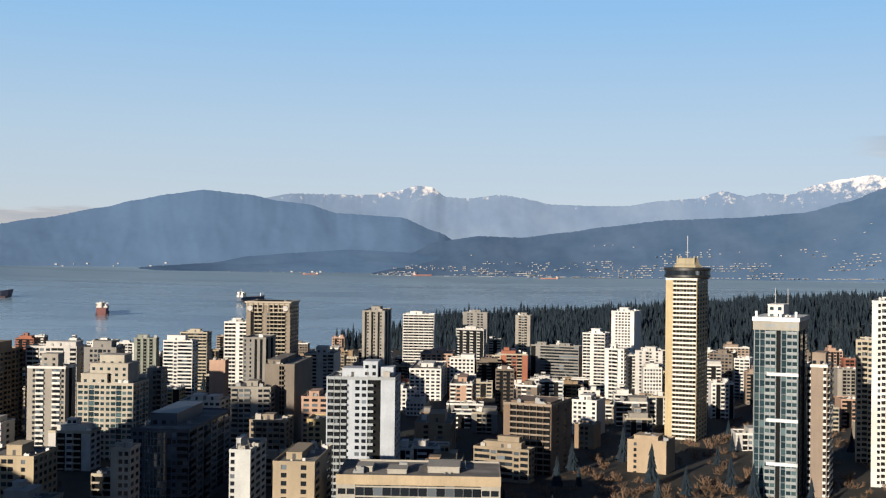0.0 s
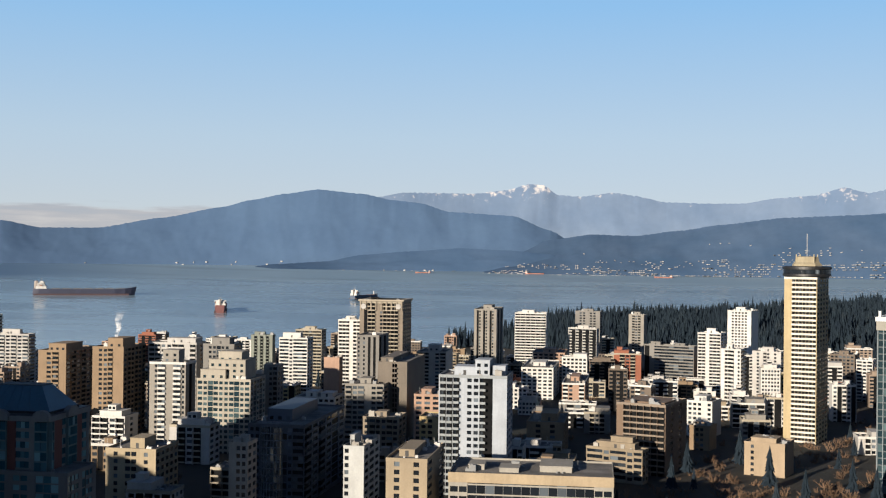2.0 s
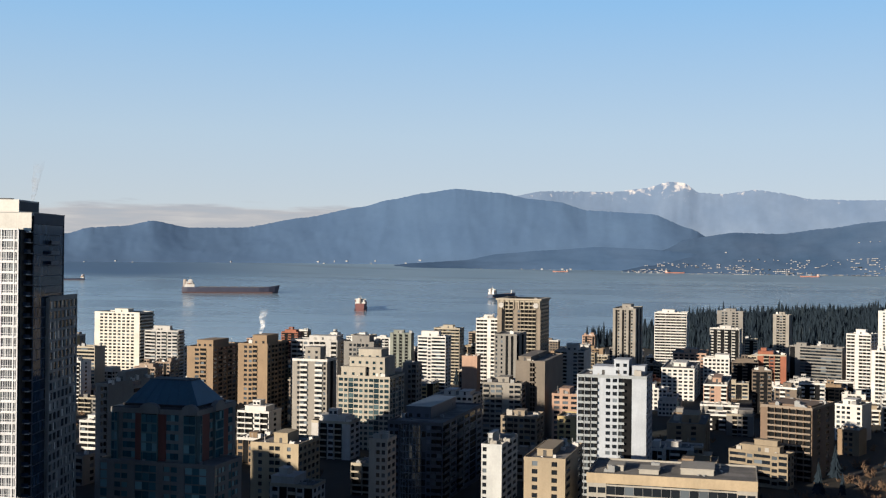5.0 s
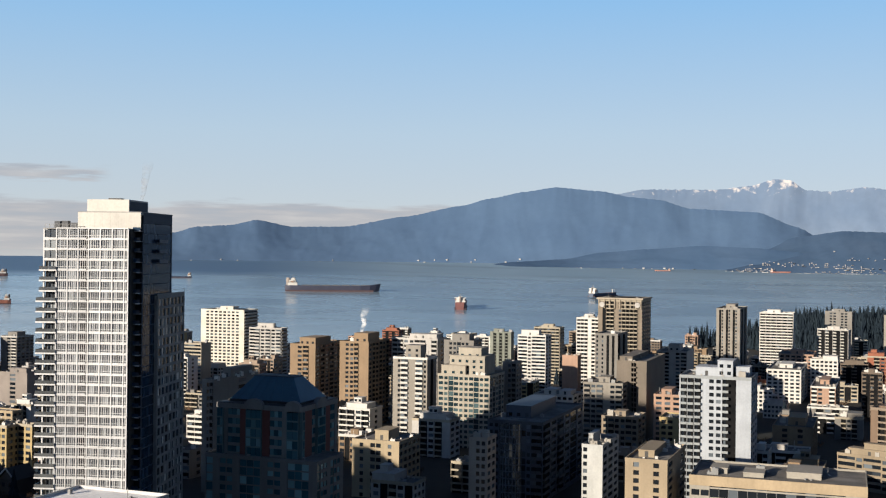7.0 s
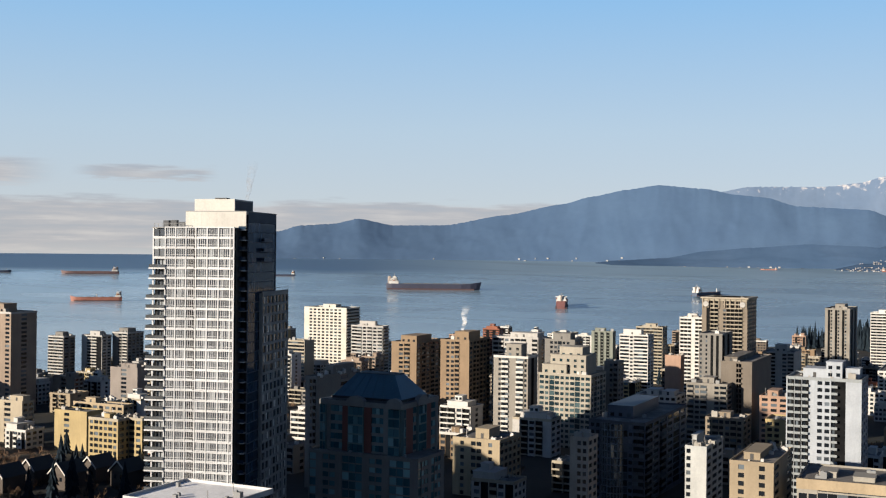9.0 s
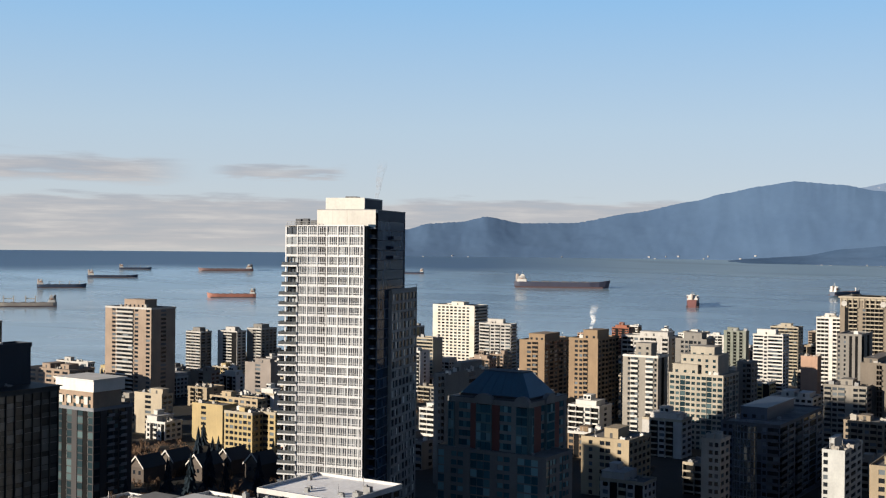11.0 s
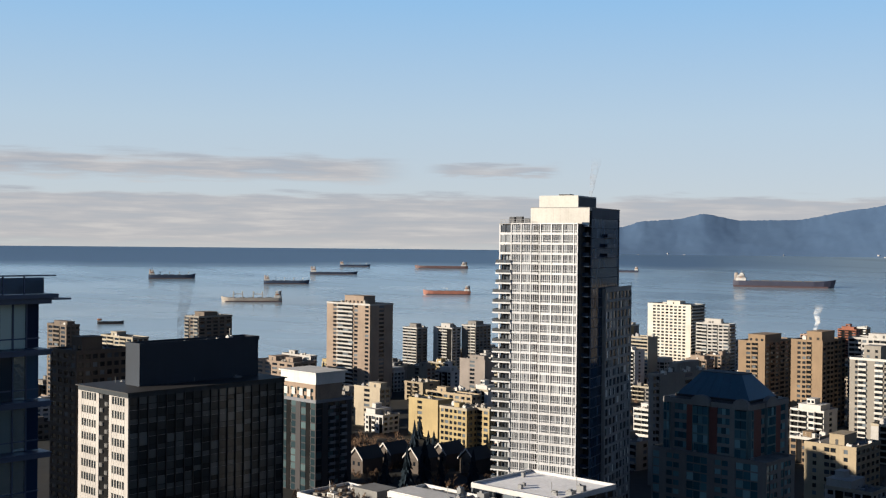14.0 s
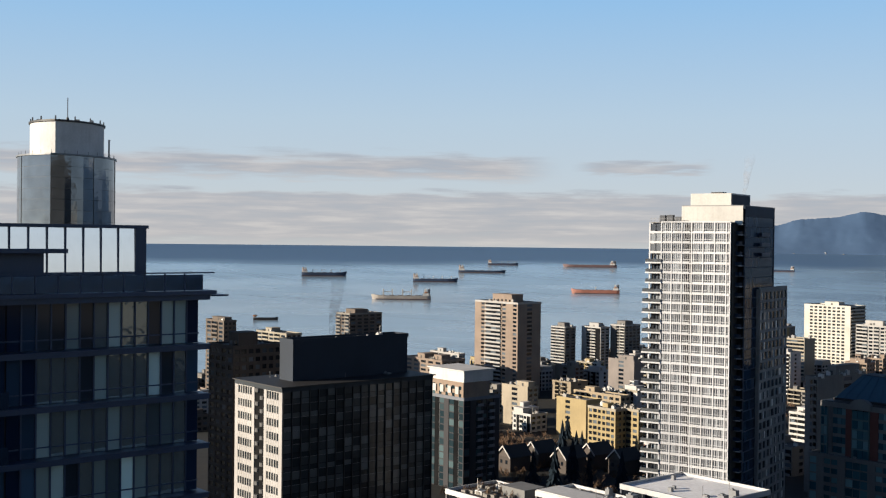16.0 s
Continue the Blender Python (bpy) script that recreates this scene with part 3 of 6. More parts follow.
def landmark(x, y, rz, w, d, z0, z1, label):
    """The slab hotel with a round revolving storey on top."""
    root = tower(x, y, rz, w, d, z0, z1, label, A="ppsssssss", B="wwww", C="pp", paint=wall(0.62, 0.48, 0.24), trim=wall(0.95, 0.9, 0.78), storey=2.65, near=True, name="hotel_tower")
    h = z1 - z0
    bm = ring_mesh(bmesh.new(), [(w * 0.694, h + 0.3), (w * 0.694, h + 1.2), (w * 0.773, h + 1.4), (w * 0.773, h + 2.6), (w * 0.750, h + 2.7), (w * 0.750, h + 5.4), (w * 0.784, h + 5.6), (w * 0.784, h + 6.8), (w * 0.672, h + 7.2)], 48)
    drum = part("revolving_storey", bm, wall(0.02, 0.02, 0.022, 0.5), root, "dark round revolving restaurant storey")
    for k in range(48):
        a = 2 * math.pi * k / 48
        if k == 0:
            pm = boxes_mesh("pane", [(-0.05, 0.05, -1.09, 1.09, h + 2.8, h + 5.2)])
        ob = mesh_part("pane", pm, GLASS, drum)
        ob.matrix_local = Matrix.Rotation(a, 4, "Z") @ Matrix.Translation((w * 0.756, 0, 0))
    bm = bmesh.new()
    half = w * 0.40
    ring_mesh(bm, [(half * 1.2, h + 7.1), (half * 1.2, h + 8.2), (half, h + 9.5), (half * 0.9, h + 12.6), (half * 0.6, h + 12.8)], 8)
    part("crown", bm, wall(0.5, 0.42, 0.26), root)
    for k in range(4):
        a = math.pi * (0.25 + 0.5 * k)
        box_part("fin", [(math.cos(a) * half - 0.3, math.cos(a) * half + 0.3, math.sin(a) * half - 0.3, math.sin(a) * half + 0.3, h + 8, h + 14)], wall(0.5, 0.42, 0.26), root)
    box_part("mast", [(-0.15, 0.15, -0.15, 0.15, h + 12, h + 26), (-1.2, 1.2, -0.08, 0.08, h + 16, h + 16.2)], METAL, root)
    return root


def round_glass(name, r, z0, z1, n=28, tip=0.55):
    """A lens-shaped plan: two bows that meet in sharp edges."""
    bm = bmesh.new()
    pts = []
    big = r * (1 + tip * tip) / (2 * tip)
    half = math.asin(r / big)
    for side in (-1, 1):
        for k in range(n):
            a = (-half + 2 * half * k / n) * -side
            pts.append((big * math.sin(a), side * (big * math.cos(a) - big + tip * r)))
    lo = [bm.verts.new((px, py, z0)) for px, py in pts]
    hi = [bm.verts.new((px, py, z1)) for px, py in pts]
    m = len(pts)
    for k in range(m):
        bm.faces.new((lo[k], lo[(k + 1) % m], hi[(k + 1) % m], hi[k]))
    bm.faces.new(hi)
    bm.faces.new(lo[::-1])
    return bm, pts


def mirror_glass(name, colour, rough=0.12, panel=(3.0, 3.4)):
    """Reflecting curtain wall with fine panel joints and slightly warped panes."""
    mat, nt, bsdf = shader(name)
    co = node(nt, "TexCoord")
    warp = node(nt, "TexNoise", Scale=0.25, Detail=3.0)
    link(nt, co.outputs["Object"], warp.inputs["Vector"])
    c = mixed(nt, colour, ramped(nt, warp.outputs["Fac"], [(0.35, 0.6), (0.65, 1.0)]), 0.6, "MULTIPLY")
    link(nt, c, bsdf.inputs["Base Color"])
    bsdf.inputs["Metallic"].default_value, bsdf.inputs["Roughness"].default_value = 0.75, rough
    b = node(nt, "Bump", Strength=0.15, Distance=0.2)
    link(nt, warp.outputs["Fac"], b.inputs["Height"])
    link(nt, b.outputs[0], bsdf.inputs["Normal"])
    return mat


MIRROR = mirror_glass("mirror_glass", (0.16, 0.185, 0.21), 0.05)
LOFT = mirror_glass("reflecting_pane", (0.34, 0.40, 0.41), 0.05)
LOFT.node_tree.nodes["Bump"].inputs["Strength"].default_value = 0.3
LOFT.node_tree.nodes["Noise Texture"].inputs["Scale"].default_value = 0.4


def lens_tower(x, y, rz, r, z0, z1, ztop, label):
    """The bow-sided mirror-glass tower with a pale drum on its roof."""
    root = thing("glass_tower", pose(x, y, z0, rz=rz), label, "building", "city towers")
    h, h2 = z1 - z0, ztop - z0
    bm, pts = round_glass("body", r, 0, h, 28, 0.62)
    body = part("body", bm, MIRROR, root)
    for k in range(int(h / 3.4)):
        bm2, _ = round_glass("joint", r * 1.003, h - 3.4 * k - 0.06, h - 3.4 * k, 20, 0.62)
        me = bpy.data.meshes.new("joint")
        bm2.to_mesh(me)
        bm2.free()
        if k < 26:
            mesh_part("floor_joint", me, DARK, body)
    for k in range(0, len(pts), 7):
        box_part("mullion", [(pts[k][0] * 1.004 - 0.05, pts[k][0] * 1.004 + 0.05, pts[k][1] * 1.004 - 0.05, pts[k][1] * 1.004 + 0.05, max(0, h - 90), h)], DARK, body)
    bm, _ = round_glass("ledge", r * 1.02, h, h + 0.5, 28, 0.62)
    part("ledge", bm, METAL, root)
    bm, _ = round_glass("drum", r * 0.75, h + 0.5, h2, 28, 0.62)
    part("drum", bm, wall(1.0, 0.99, 0.96), root)
    bm, _ = round_glass("rim", r * 0.78, h2 - 0.3, h2 + 0.25, 28, 0.62)
    part("rim", bm, DARK, root)
    for k in range(10):
        a = 2 * math.pi * k / 10
        px, py = r * 0.5 * math.cos(a), r * 0.36 * math.sin(a)
        box_part("roof_unit", [(px - 0.7, px + 0.7, py - 0.5, py + 0.5, h2 + 0.2, h2 + 0.6 + 0.8 * ((k * 7) % 3) / 2)], METAL, root)
    for k in range(0, len(pts), 4):
        box_part("roof_post", [(pts[k][0] * 0.74 - 0.2, pts[k][0] * 0.74 + 0.2, pts[k][1] * 0.74 - 0.2, pts[k][1] * 0.74 + 0.2, h2 + 0.2, h2 + 1.5)], METAL, root)
    box_part("ladder_frame", [(r * 0.1 - 0.15, r * 0.1 + 0.15, r * 0.55, r * 0.57, h + 0.5, h + 6.5), (r * 0.1 - 1.4, r * 0.1 + 0.15, r * 0.55, r * 0.57, h + 6.2, h + 6.5)], METAL, root)
    bm = ring_mesh(bmesh.new(), [(1.6, h2), (1.6, h2 + 1.2), (0.5, h2 + 1.4), (0.4, h2 + 2.6)], 12)
    part("mast_base", bm, DARK, root)
    box_part("mast", [(-0.12, 0.12, -0.12, 0.12, h2 + 2, h2 + 9)], METAL, root)
    for k in range(0, len(pts), 2):
        px, py = pts[k][0] * 0.97, pts[k][1] * 0.97
        box_part("rail_post", [(px - 0.05, px + 0.05, py - 0.05, py + 0.05, h + 0.5, h + 1.6)], DARK, root)
    return root


def balcony_glass_tower(x, y, rz, w, d, z0, z1, label):
    """The close glass tower: floor slabs with glass balustrades, tall panes, roof terrace and glazed penthouse. Its long side faces +x."""
    root = thing("glass_condo_tower", pose(x, y, z0, rz=rz), label, "building", "city towers")
    h = z1 - z0
    storey = 3.05
    frame_mat = wall(0.022, 0.065, 0.16, 0.4)
    box_part("core", [(-w / 2, w / 2 - 0.6, -d / 2, d / 2 - 0.3, 0, h - 0.4)], wall(0.008, 0.01, 0.014, 0.5), root)
    floors = 9
    n = 40
    step = d / n
    tall_mesh = boxes_mesh("pane", [(0, 0.06, 0.05, step - 0.05, 0, storey - 0.36)])
    bal_mesh = boxes_mesh("balustrade_panel", [(0, 0.03, 0.04, 1.96, 0, 0.95)])
    post_mesh = boxes_mesh("mullion", [(-0.05, 0.14, -0.05, 0.05, 0, storey - 0.32)])
    rnd = random.Random(5)
    blue = mirror_glass("balustrade_glass", (0.05, 0.09, 0.16), 0.1)
    navy = glass("navy_pane", (0.005, 0.012, 0.03), (0.05, 0.095, 0.155), False, 0.6, 0.08, 0.2)
    # pale teal for curtains and for bright reflections put into the colour
    lively = glass("curtained_reflection_pane", (0.012, 0.02, 0.03), (0.7, 0.92, 0.9), False, 0.35, 0.08, 0.5)
    for f in range(floors):
        z = h - (f + 1) * storey
        sl = box_part("floor_slab", [(-w / 2, w / 2 + 0.55, -d / 2, d / 2 + 0.25, z + storey - 0.34, z + storey), (-w / 2, w / 2 + 0.62, -d / 2, d / 2 + 0.3, z + storey - 0.1, z + storey - 0.02)], frame_mat, root)
        for k in range(n):
            u = -d / 2 + k * step
            near_end = n - 13 < k < n - 1
            ob = mesh_part("pane", tall_mesh, None, sl)
            ob.material_slots[0].link = "OBJECT"
            ob.material_slots[0].material = (LOFT if rnd.random() < 0.5 else lively) if near_end else navy
            ob.location = (w / 2 - 0.5, u, z + 0.03)
            if near_end or k % 3 == 0:
                ob = mesh_part("mullion", post_mesh, frame_mat, sl)
                ob.location = (w / 2 - 0.5, u, z)
        box_part("transom", [(w / 2 - 0.5, w / 2 - 0.4, -d / 2, d / 2, z + 0.56, z + 0.64)], frame_mat, sl)
        if f > 0:
            for k in range(int((d * 0.66) / 2.0)):
                ob = mesh_part("balustrade_panel", bal_mesh, blue, sl)
                ob.location = (w / 2 + 0.5, -d / 2 + k * 2.0, z + 0.02)
        for k in (n - 17, n - 28):
            u = -d / 2 + k * step
            box_part("balcony_door", [(w / 2 - 0.42, w / 2 - 0.34, u - 0.06, u + 0.06, z, z + 2.4), (w / 2 - 0.42, w / 2 - 0.34, u + 0.7, u + 0.82, z, z + 2.4), (w / 2 - 0.42, w / 2 - 0.34, u - 0.06, u + 0.82, z + 2.3, z + 2.42)], wall(0.30, 0.31, 0.32), sl)
    # roof terrace
    deck = box_part("terrace_deck", [(-w / 2, w / 2 + 0.9, -d / 2, d / 2 + 0.5, h, h + 0.25), (-w / 2, w / 2 + 0.4, d / 2 + 0.5, d / 2 + 1.6, h - 0.15, h - 0.05)], frame_mat, root)
    for k in range(int(d / 1.3)):
        u = -d / 2 + k * 1.3
        if k % 2 == 0 and k < int(d / 1.3) - 1:
            ob = mesh_part("balustrade_panel", bal_mesh, blue, deck)
            ob.location, ob.scale = (w / 2 + 0.7, u - 0.1, h + 0.28), (1, 1.3, 1)
        box_part("rail_post", [(w / 2 + 0.68, w / 2 + 0.76, u - 0.13, u - 0.05, h + 0.25, h + 1.32)], frame_mat, deck)
    box_part("handrail", [(w / 2 + 0.66, w / 2 + 0.78, -d / 2, d / 2 + 0.4, h + 1.3, h + 1.38)], frame_mat, deck)
    # glazed penthouse storey set back from the edge
    u1 = d / 2 - 2.7
    pent = box_part("penthouse_frame", [(w / 2 - 2.6, w / 2 - 2.1, -d / 2, u1 + 0.1, h + 4.0, h + 4.2), (w / 2 - 2.4, w / 2 - 2.2, -d / 2, u1, h + 1.25, h + 1.33), (w / 2 - 2.5, w / 2 - 2.2, u1 - 0.7, u1, h + 0.25, h + 4.0)], frame_mat, root)
    pane = boxes_mesh("pane", [(0, 0.05, 0.04, 1.06, 0, 3.7)])
    bright = mirror_glass("screen_glass", (0.95, 0.97, 1.0), 0.04)
    bright.node_tree.nodes["Bump"].inputs["Strength"].default_value = 0.02
    bright.node_tree.nodes["Principled BSDF"].inputs["Metallic"].default_value = 1.0
    for k in range(20):
        u = u1 - 0.7 - (k + 1) * 1.1
        ob = mesh_part("pane", pane, bright, pent)
        ob.location, ob.rotation_euler = (w / 2 - 2.3, u, h + 0.3), (0, radians(-1.2), 0)
        ob = box_part("mullion", [(w / 2 - 2.4, w / 2 - 2.24, u - 0.05, u + 0.05, h + 0.25, h + 4.0)], frame_mat, pent)
    box_part("roof_canopy", [(w / 2 - 2.0, w / 2 - 0.6, u1 - 14.0, u1 - 5.6, h + 2.5, h + 2.75), (w / 2 - 2.0, w / 2 - 1.7, u1 - 14.0, u1 - 6.6, h + 0.25, h + 2.5)], frame_mat, root)
    return root


def belted_tower(x, y, rz, w, d, z0, z1, label, **more):
    """A glass and concrete tower with pale belt courses and a heavy cornice."""
    root = tower(x, y, rz, w, d, z0, z1, label, **more)
    h = z1 - z0
    pale = wall(0.85, 0.88, 0.9)
    for dz in (23.0, 42.0, 60.0):
        box_part("belt_course", [(-w / 2 + w * 0.3, w / 2 + 0.5, -d / 2 - 1.5, -d / 2 - 0.3, h - dz, h - dz + 1.3)], pale, root)
    box_part("cornice", [(-w / 2 - 0.9, w / 2 + 0.9, -d / 2 - 1.5, d / 2 + 0.9, h - 0.6, h + 1.2)], pale, root)
    box_part("cornice_frieze", [(-w / 2 - 0.6, w / 2 + 0.6, -d / 2 - 1.1, d / 2 + 0.6, h - 4.2, h - 0.7)], wall(0.42, 0.40, 0.34), root)
    for sx in (-0.46, 0.1, 0.46):
        box_part("roof_post", [(sx * w - 0.5, sx * w + 0.5, -d / 2 - 0.9, -d / 2 + 0.1, h + 1.2, h + 3.6)], pale, root)
    for k in range(9):
        u = -w / 2 + w * k / 8
        box_part("pier", [(u - 0.16, u + 0.16, -d / 2 - 0.7, -d / 2 - 0.36, 0, h - 4.2)], wall(0.30, 0.36, 0.40), root)
    return root


def black_office(x, y, rz, w, d, z0, z1, label):
    root = tower(x, y, rz, w, d, z0, z1, label, A="pnnnnnnpddddpnnnnnp", B="vvvvvvvvvvvvvvvvvv", C="pp", paint=wall(0.66, 0.63, 0.60), trim=wall(0.04, 0.055, 0.07), glazing="office", storey=3.85, near=True, name="office_block")
    h = z1 - z0
    for k in range(19):
        u = -d / 2 + d * k / 18
        box_part("fin", [(w / 2 + 0.1, w / 2 + 0.55, u - 0.12, u + 0.12, 0, h)], DARK, root)
    for k in range(int(h / 1.93)):
        bm = ring_mesh(bmesh.new(), [(0.95, 0), (0.95, 1.1)], 10, 1.0, 0.8)
        ob = part("scallop", bm, wall(0.2, 0.2, 0.2), root)
        ob.location = (-w / 2 + w * (9 + 2 * (k % 2)) / 19, -d / 2, h - 1.6 - 1.93 * k)
    box_part("roof_overhang", [(-w / 2 - 1.0, w / 2 + 1.0, -d / 2 - 1.0, d / 2 + 1.0, h + 0.96, h + 1.25)], DARK, root)
    return root


SHIP_WHITE = wall(0.86, 0.84, 0.8)


def ship(x, y, z, turn, length, hull, label, cranes=0, deck="red", tall=1.0, gates=0):
    """A freighter at anchor: hull with raked bow, hatches, deckhouse aft with bridge and funnel, masts or cranes. Bow towards local +x."""
    root = thing("cargo_ship", pose(x, y, z, rz=turn), label, "ship", "ships at anchor")
    L, B, Hh = length, length * 0.15, length * 0.055 * tall
    bm = bmesh.new()
    rings = []
    for s, half, sheer, rake in ((0.0, 0.36, 1.12, 0.0), (0.06, 0.46, 1.05, 0.0), (0.2, 0.5, 1.0, 0), (0.8, 0.5, 1.0, 0), (0.9, 0.4, 1.08, 0.004), (0.96, 0.22, 1.25, 0.012), (1.0, 0.02, 1.4, 0.02)):
        px = (s - 0.5) * L
        rings.append([bm.verts.new((px, -half * B * 0.85, -1.0)), bm.verts.new((px + rake * L, -half * B, Hh * sheer)), bm.verts.new((px + rake * L, half * B, Hh * sheer)), bm.verts.new((px, half * B * 0.85, -1.0))])
    for a, b in zip(rings, rings[1:]):
        for k in range(4):
            bm.faces.new((a[k], b[k], b[(k + 1) % 4], a[(k + 1) % 4]))
    bm.faces.new(rings[0][::-1])
    bm.faces.new(rings[-1])
    bmesh.ops.recalc_face_normals(bm, faces=bm.faces)
    hl = part("hull", bm, hull, root)
    box_part("boot_stripe", [(-0.49 * L, 0.44 * L, -B * 0.505, B * 0.505, -1, Hh * 0.22)], wall(0.10, 0.05, 0.06), hl)
    hs = (0.040 if L > 150 else 0.058) * L
    house = box_part("deckhouse", [(-0.47 * L, -0.37 * L, -B * 0.44, B * 0.44, Hh, Hh + hs * 0.75), (-0.455 * L, -0.385 * L, -B * 0.36, B * 0.36, Hh + hs * 0.75, Hh + hs * 1.45),
                                   (-0.435 * L, -0.39 * L, -B * 0.5, B * 0.5, Hh + hs * 1.45, Hh + hs * 1.75), (-0.43 * L, -0.40 * L, -B * 0.2, B * 0.2, Hh + hs * 1.75, Hh + hs * 2.0)], SHIP_WHITE, root)
    for sx, half, lo, hi in ((-0.384, 0.3, 0.95, 1.1), (-0.384, 0.3, 1.2, 1.32), (-0.389, 0.44, 1.53, 1.66)):
        box_part("window_band", [(sx * L, sx * L + 0.003 * L, -B * half, B * half, Hh + hs * lo, Hh + hs * hi)], DARK, house)
    for side in (-1, 1):
        box_part("window_band", [(-0.45 * L, -0.39 * L, side * B * 0.362 - 0.2, side * B * 0.362 + 0.2, Hh + hs * 0.95, Hh + hs * 1.1)], DARK, house)
        box_part("deck_rail", [(-0.475 * L, -0.365 * L, side * B * 0.43 - 0.1, side * B * 0.43 + 0.1, Hh + hs * 0.75, Hh + hs * 0.82)], METAL, house)
        bm = ring_mesh(bmesh.new(), [(0.2, 0), (1.5, 0.6), (1.5, 2.0), (0.2, 2.6)], 8, 2.4, 1.0)
        boat = part("lifeboat", bm, wall(0.6, 0.2, 0.05), house, "orange lifeboat")
        boat.location = (-0.42 * L, side * B * 0.42, Hh + hs * 0.8)
    bm = ring_mesh(bmesh.new(), [(B * 0.11, Hh), (B * 0.11, Hh + hs * 1.6), (B * 0.09, Hh + hs * 2.05)], 10, 1.2, 0.8)
    bmesh.ops.translate(bm, verts=bm.verts, vec=(-0.468 * L, 0, 0))
    part("funnel", bm, wall(0.45, 0.38, 0.34), root)
    box_part("radar_mast", [(-0.417 * L, -0.413 * L, -0.4, 0.4, Hh + hs * 2.0, Hh + hs * 2.9), (-0.415 * L - 0.2, -0.415 * L + 0.2, -B * 0.12, B * 0.12, Hh + hs * 2.45, Hh + hs * 2.53)], METAL, root)
    box_part("foremast", [(0.46 * L, 0.463 * L, -0.3, 0.3, Hh, Hh + hs * 1.3), (0.461 * L, 0.462 * L, -B * 0.08, B * 0.08, Hh + hs * 1.0, Hh + hs * 1.06)], METAL, root)
    n = 7 if L > 150 else 5
    for k in range(n):
        u = -0.32 * L + 0.74 * L * k / n
        box_part("hatch_cover", [(u, u + 0.085 * L, -B * 0.3, B * 0.3, Hh * 0.98, Hh * 1.1)], wall(0.2, 0.1, 0.08) if deck == "red" else wall(0.2, 0.2, 0.21), root)
    pale = wall(0.8, 0.79, 0.75)
    for k in range(cranes):
        u = -0.25 * L + 0.62 * L * k / max(1, cranes - 1) if cranes > 1 else 0
        crane = box_part("deck_crane", [(u - 0.006 * L, u + 0.006 * L, -0.9, 0.9, Hh, Hh + hs * 1.15)], pale, root)
        box_part("cab", [(u - 0.011 * L, u + 0.011 * L, -1.5, 1.5, Hh + hs * 0.85, Hh + hs * 1.15)], pale, crane)
        box_part("jib", [(u, u + 0.11 * L, -0.5, 0.5, Hh + hs * (1.0 + 0.06 * (k % 2)), Hh + hs * (1.08 + 0.06 * (k % 2)))], pale, crane)
    for k in range(gates):
        u = -0.18 * L + 0.33 * L * k
        box_part("goalpost", [(u, u + 0.022 * L, -1.4, 1.4, Hh, Hh + hs * 1.9), (u + 0.15 * L, u + 0.172 * L, -1.4, 1.4, Hh, Hh + hs * 1.9),
                              (u + 0.01 * L, u + 0.156 * L, -0.7, 0.7, Hh + hs * 0.95, Hh + hs * 1.2)], pale, root)
    return root


def bow_bay(root, w, d, h):
    """A bowed glass bay on the front of a block, with slab rings and mullions."""
    r = w * 0.2
    for k in range(int(h / 2.75)):
        z = h - 2.75 * (k + 1)
        bm = ring_mesh(bmesh.new(), [(r, 0), (r, 0.35)], 20, 1.0, 0.45)
        ob = part("bay_slab", bm, wall(0.2, 0.22, 0.24), root)
        ob.location = (-w * 0.08, -d / 2 - 0.3, z)
    bm = ring_mesh(bmesh.new(), [(r * 0.96, 0), (r * 0.96, h - 1)], 20, 1.0, 0.45)
    ob = part("bay_glazing", bm, MIRROR, root)
    ob.location = (-w * 0.08, -d / 2 - 0.3, 0.5)
    for k in range(11):
        a = math.pi + math.pi * k / 10
        px, py = -w * 0.08 + r * math.cos(a), -d / 2 - 0.3 + r * 0.45 * math.sin(a)
        box_part("bay_mullion", [(px - 0.1, px + 0.1, py - 0.1, py + 0.1, 0.5, h)], wall(0.2, 0.22, 0.24), root)

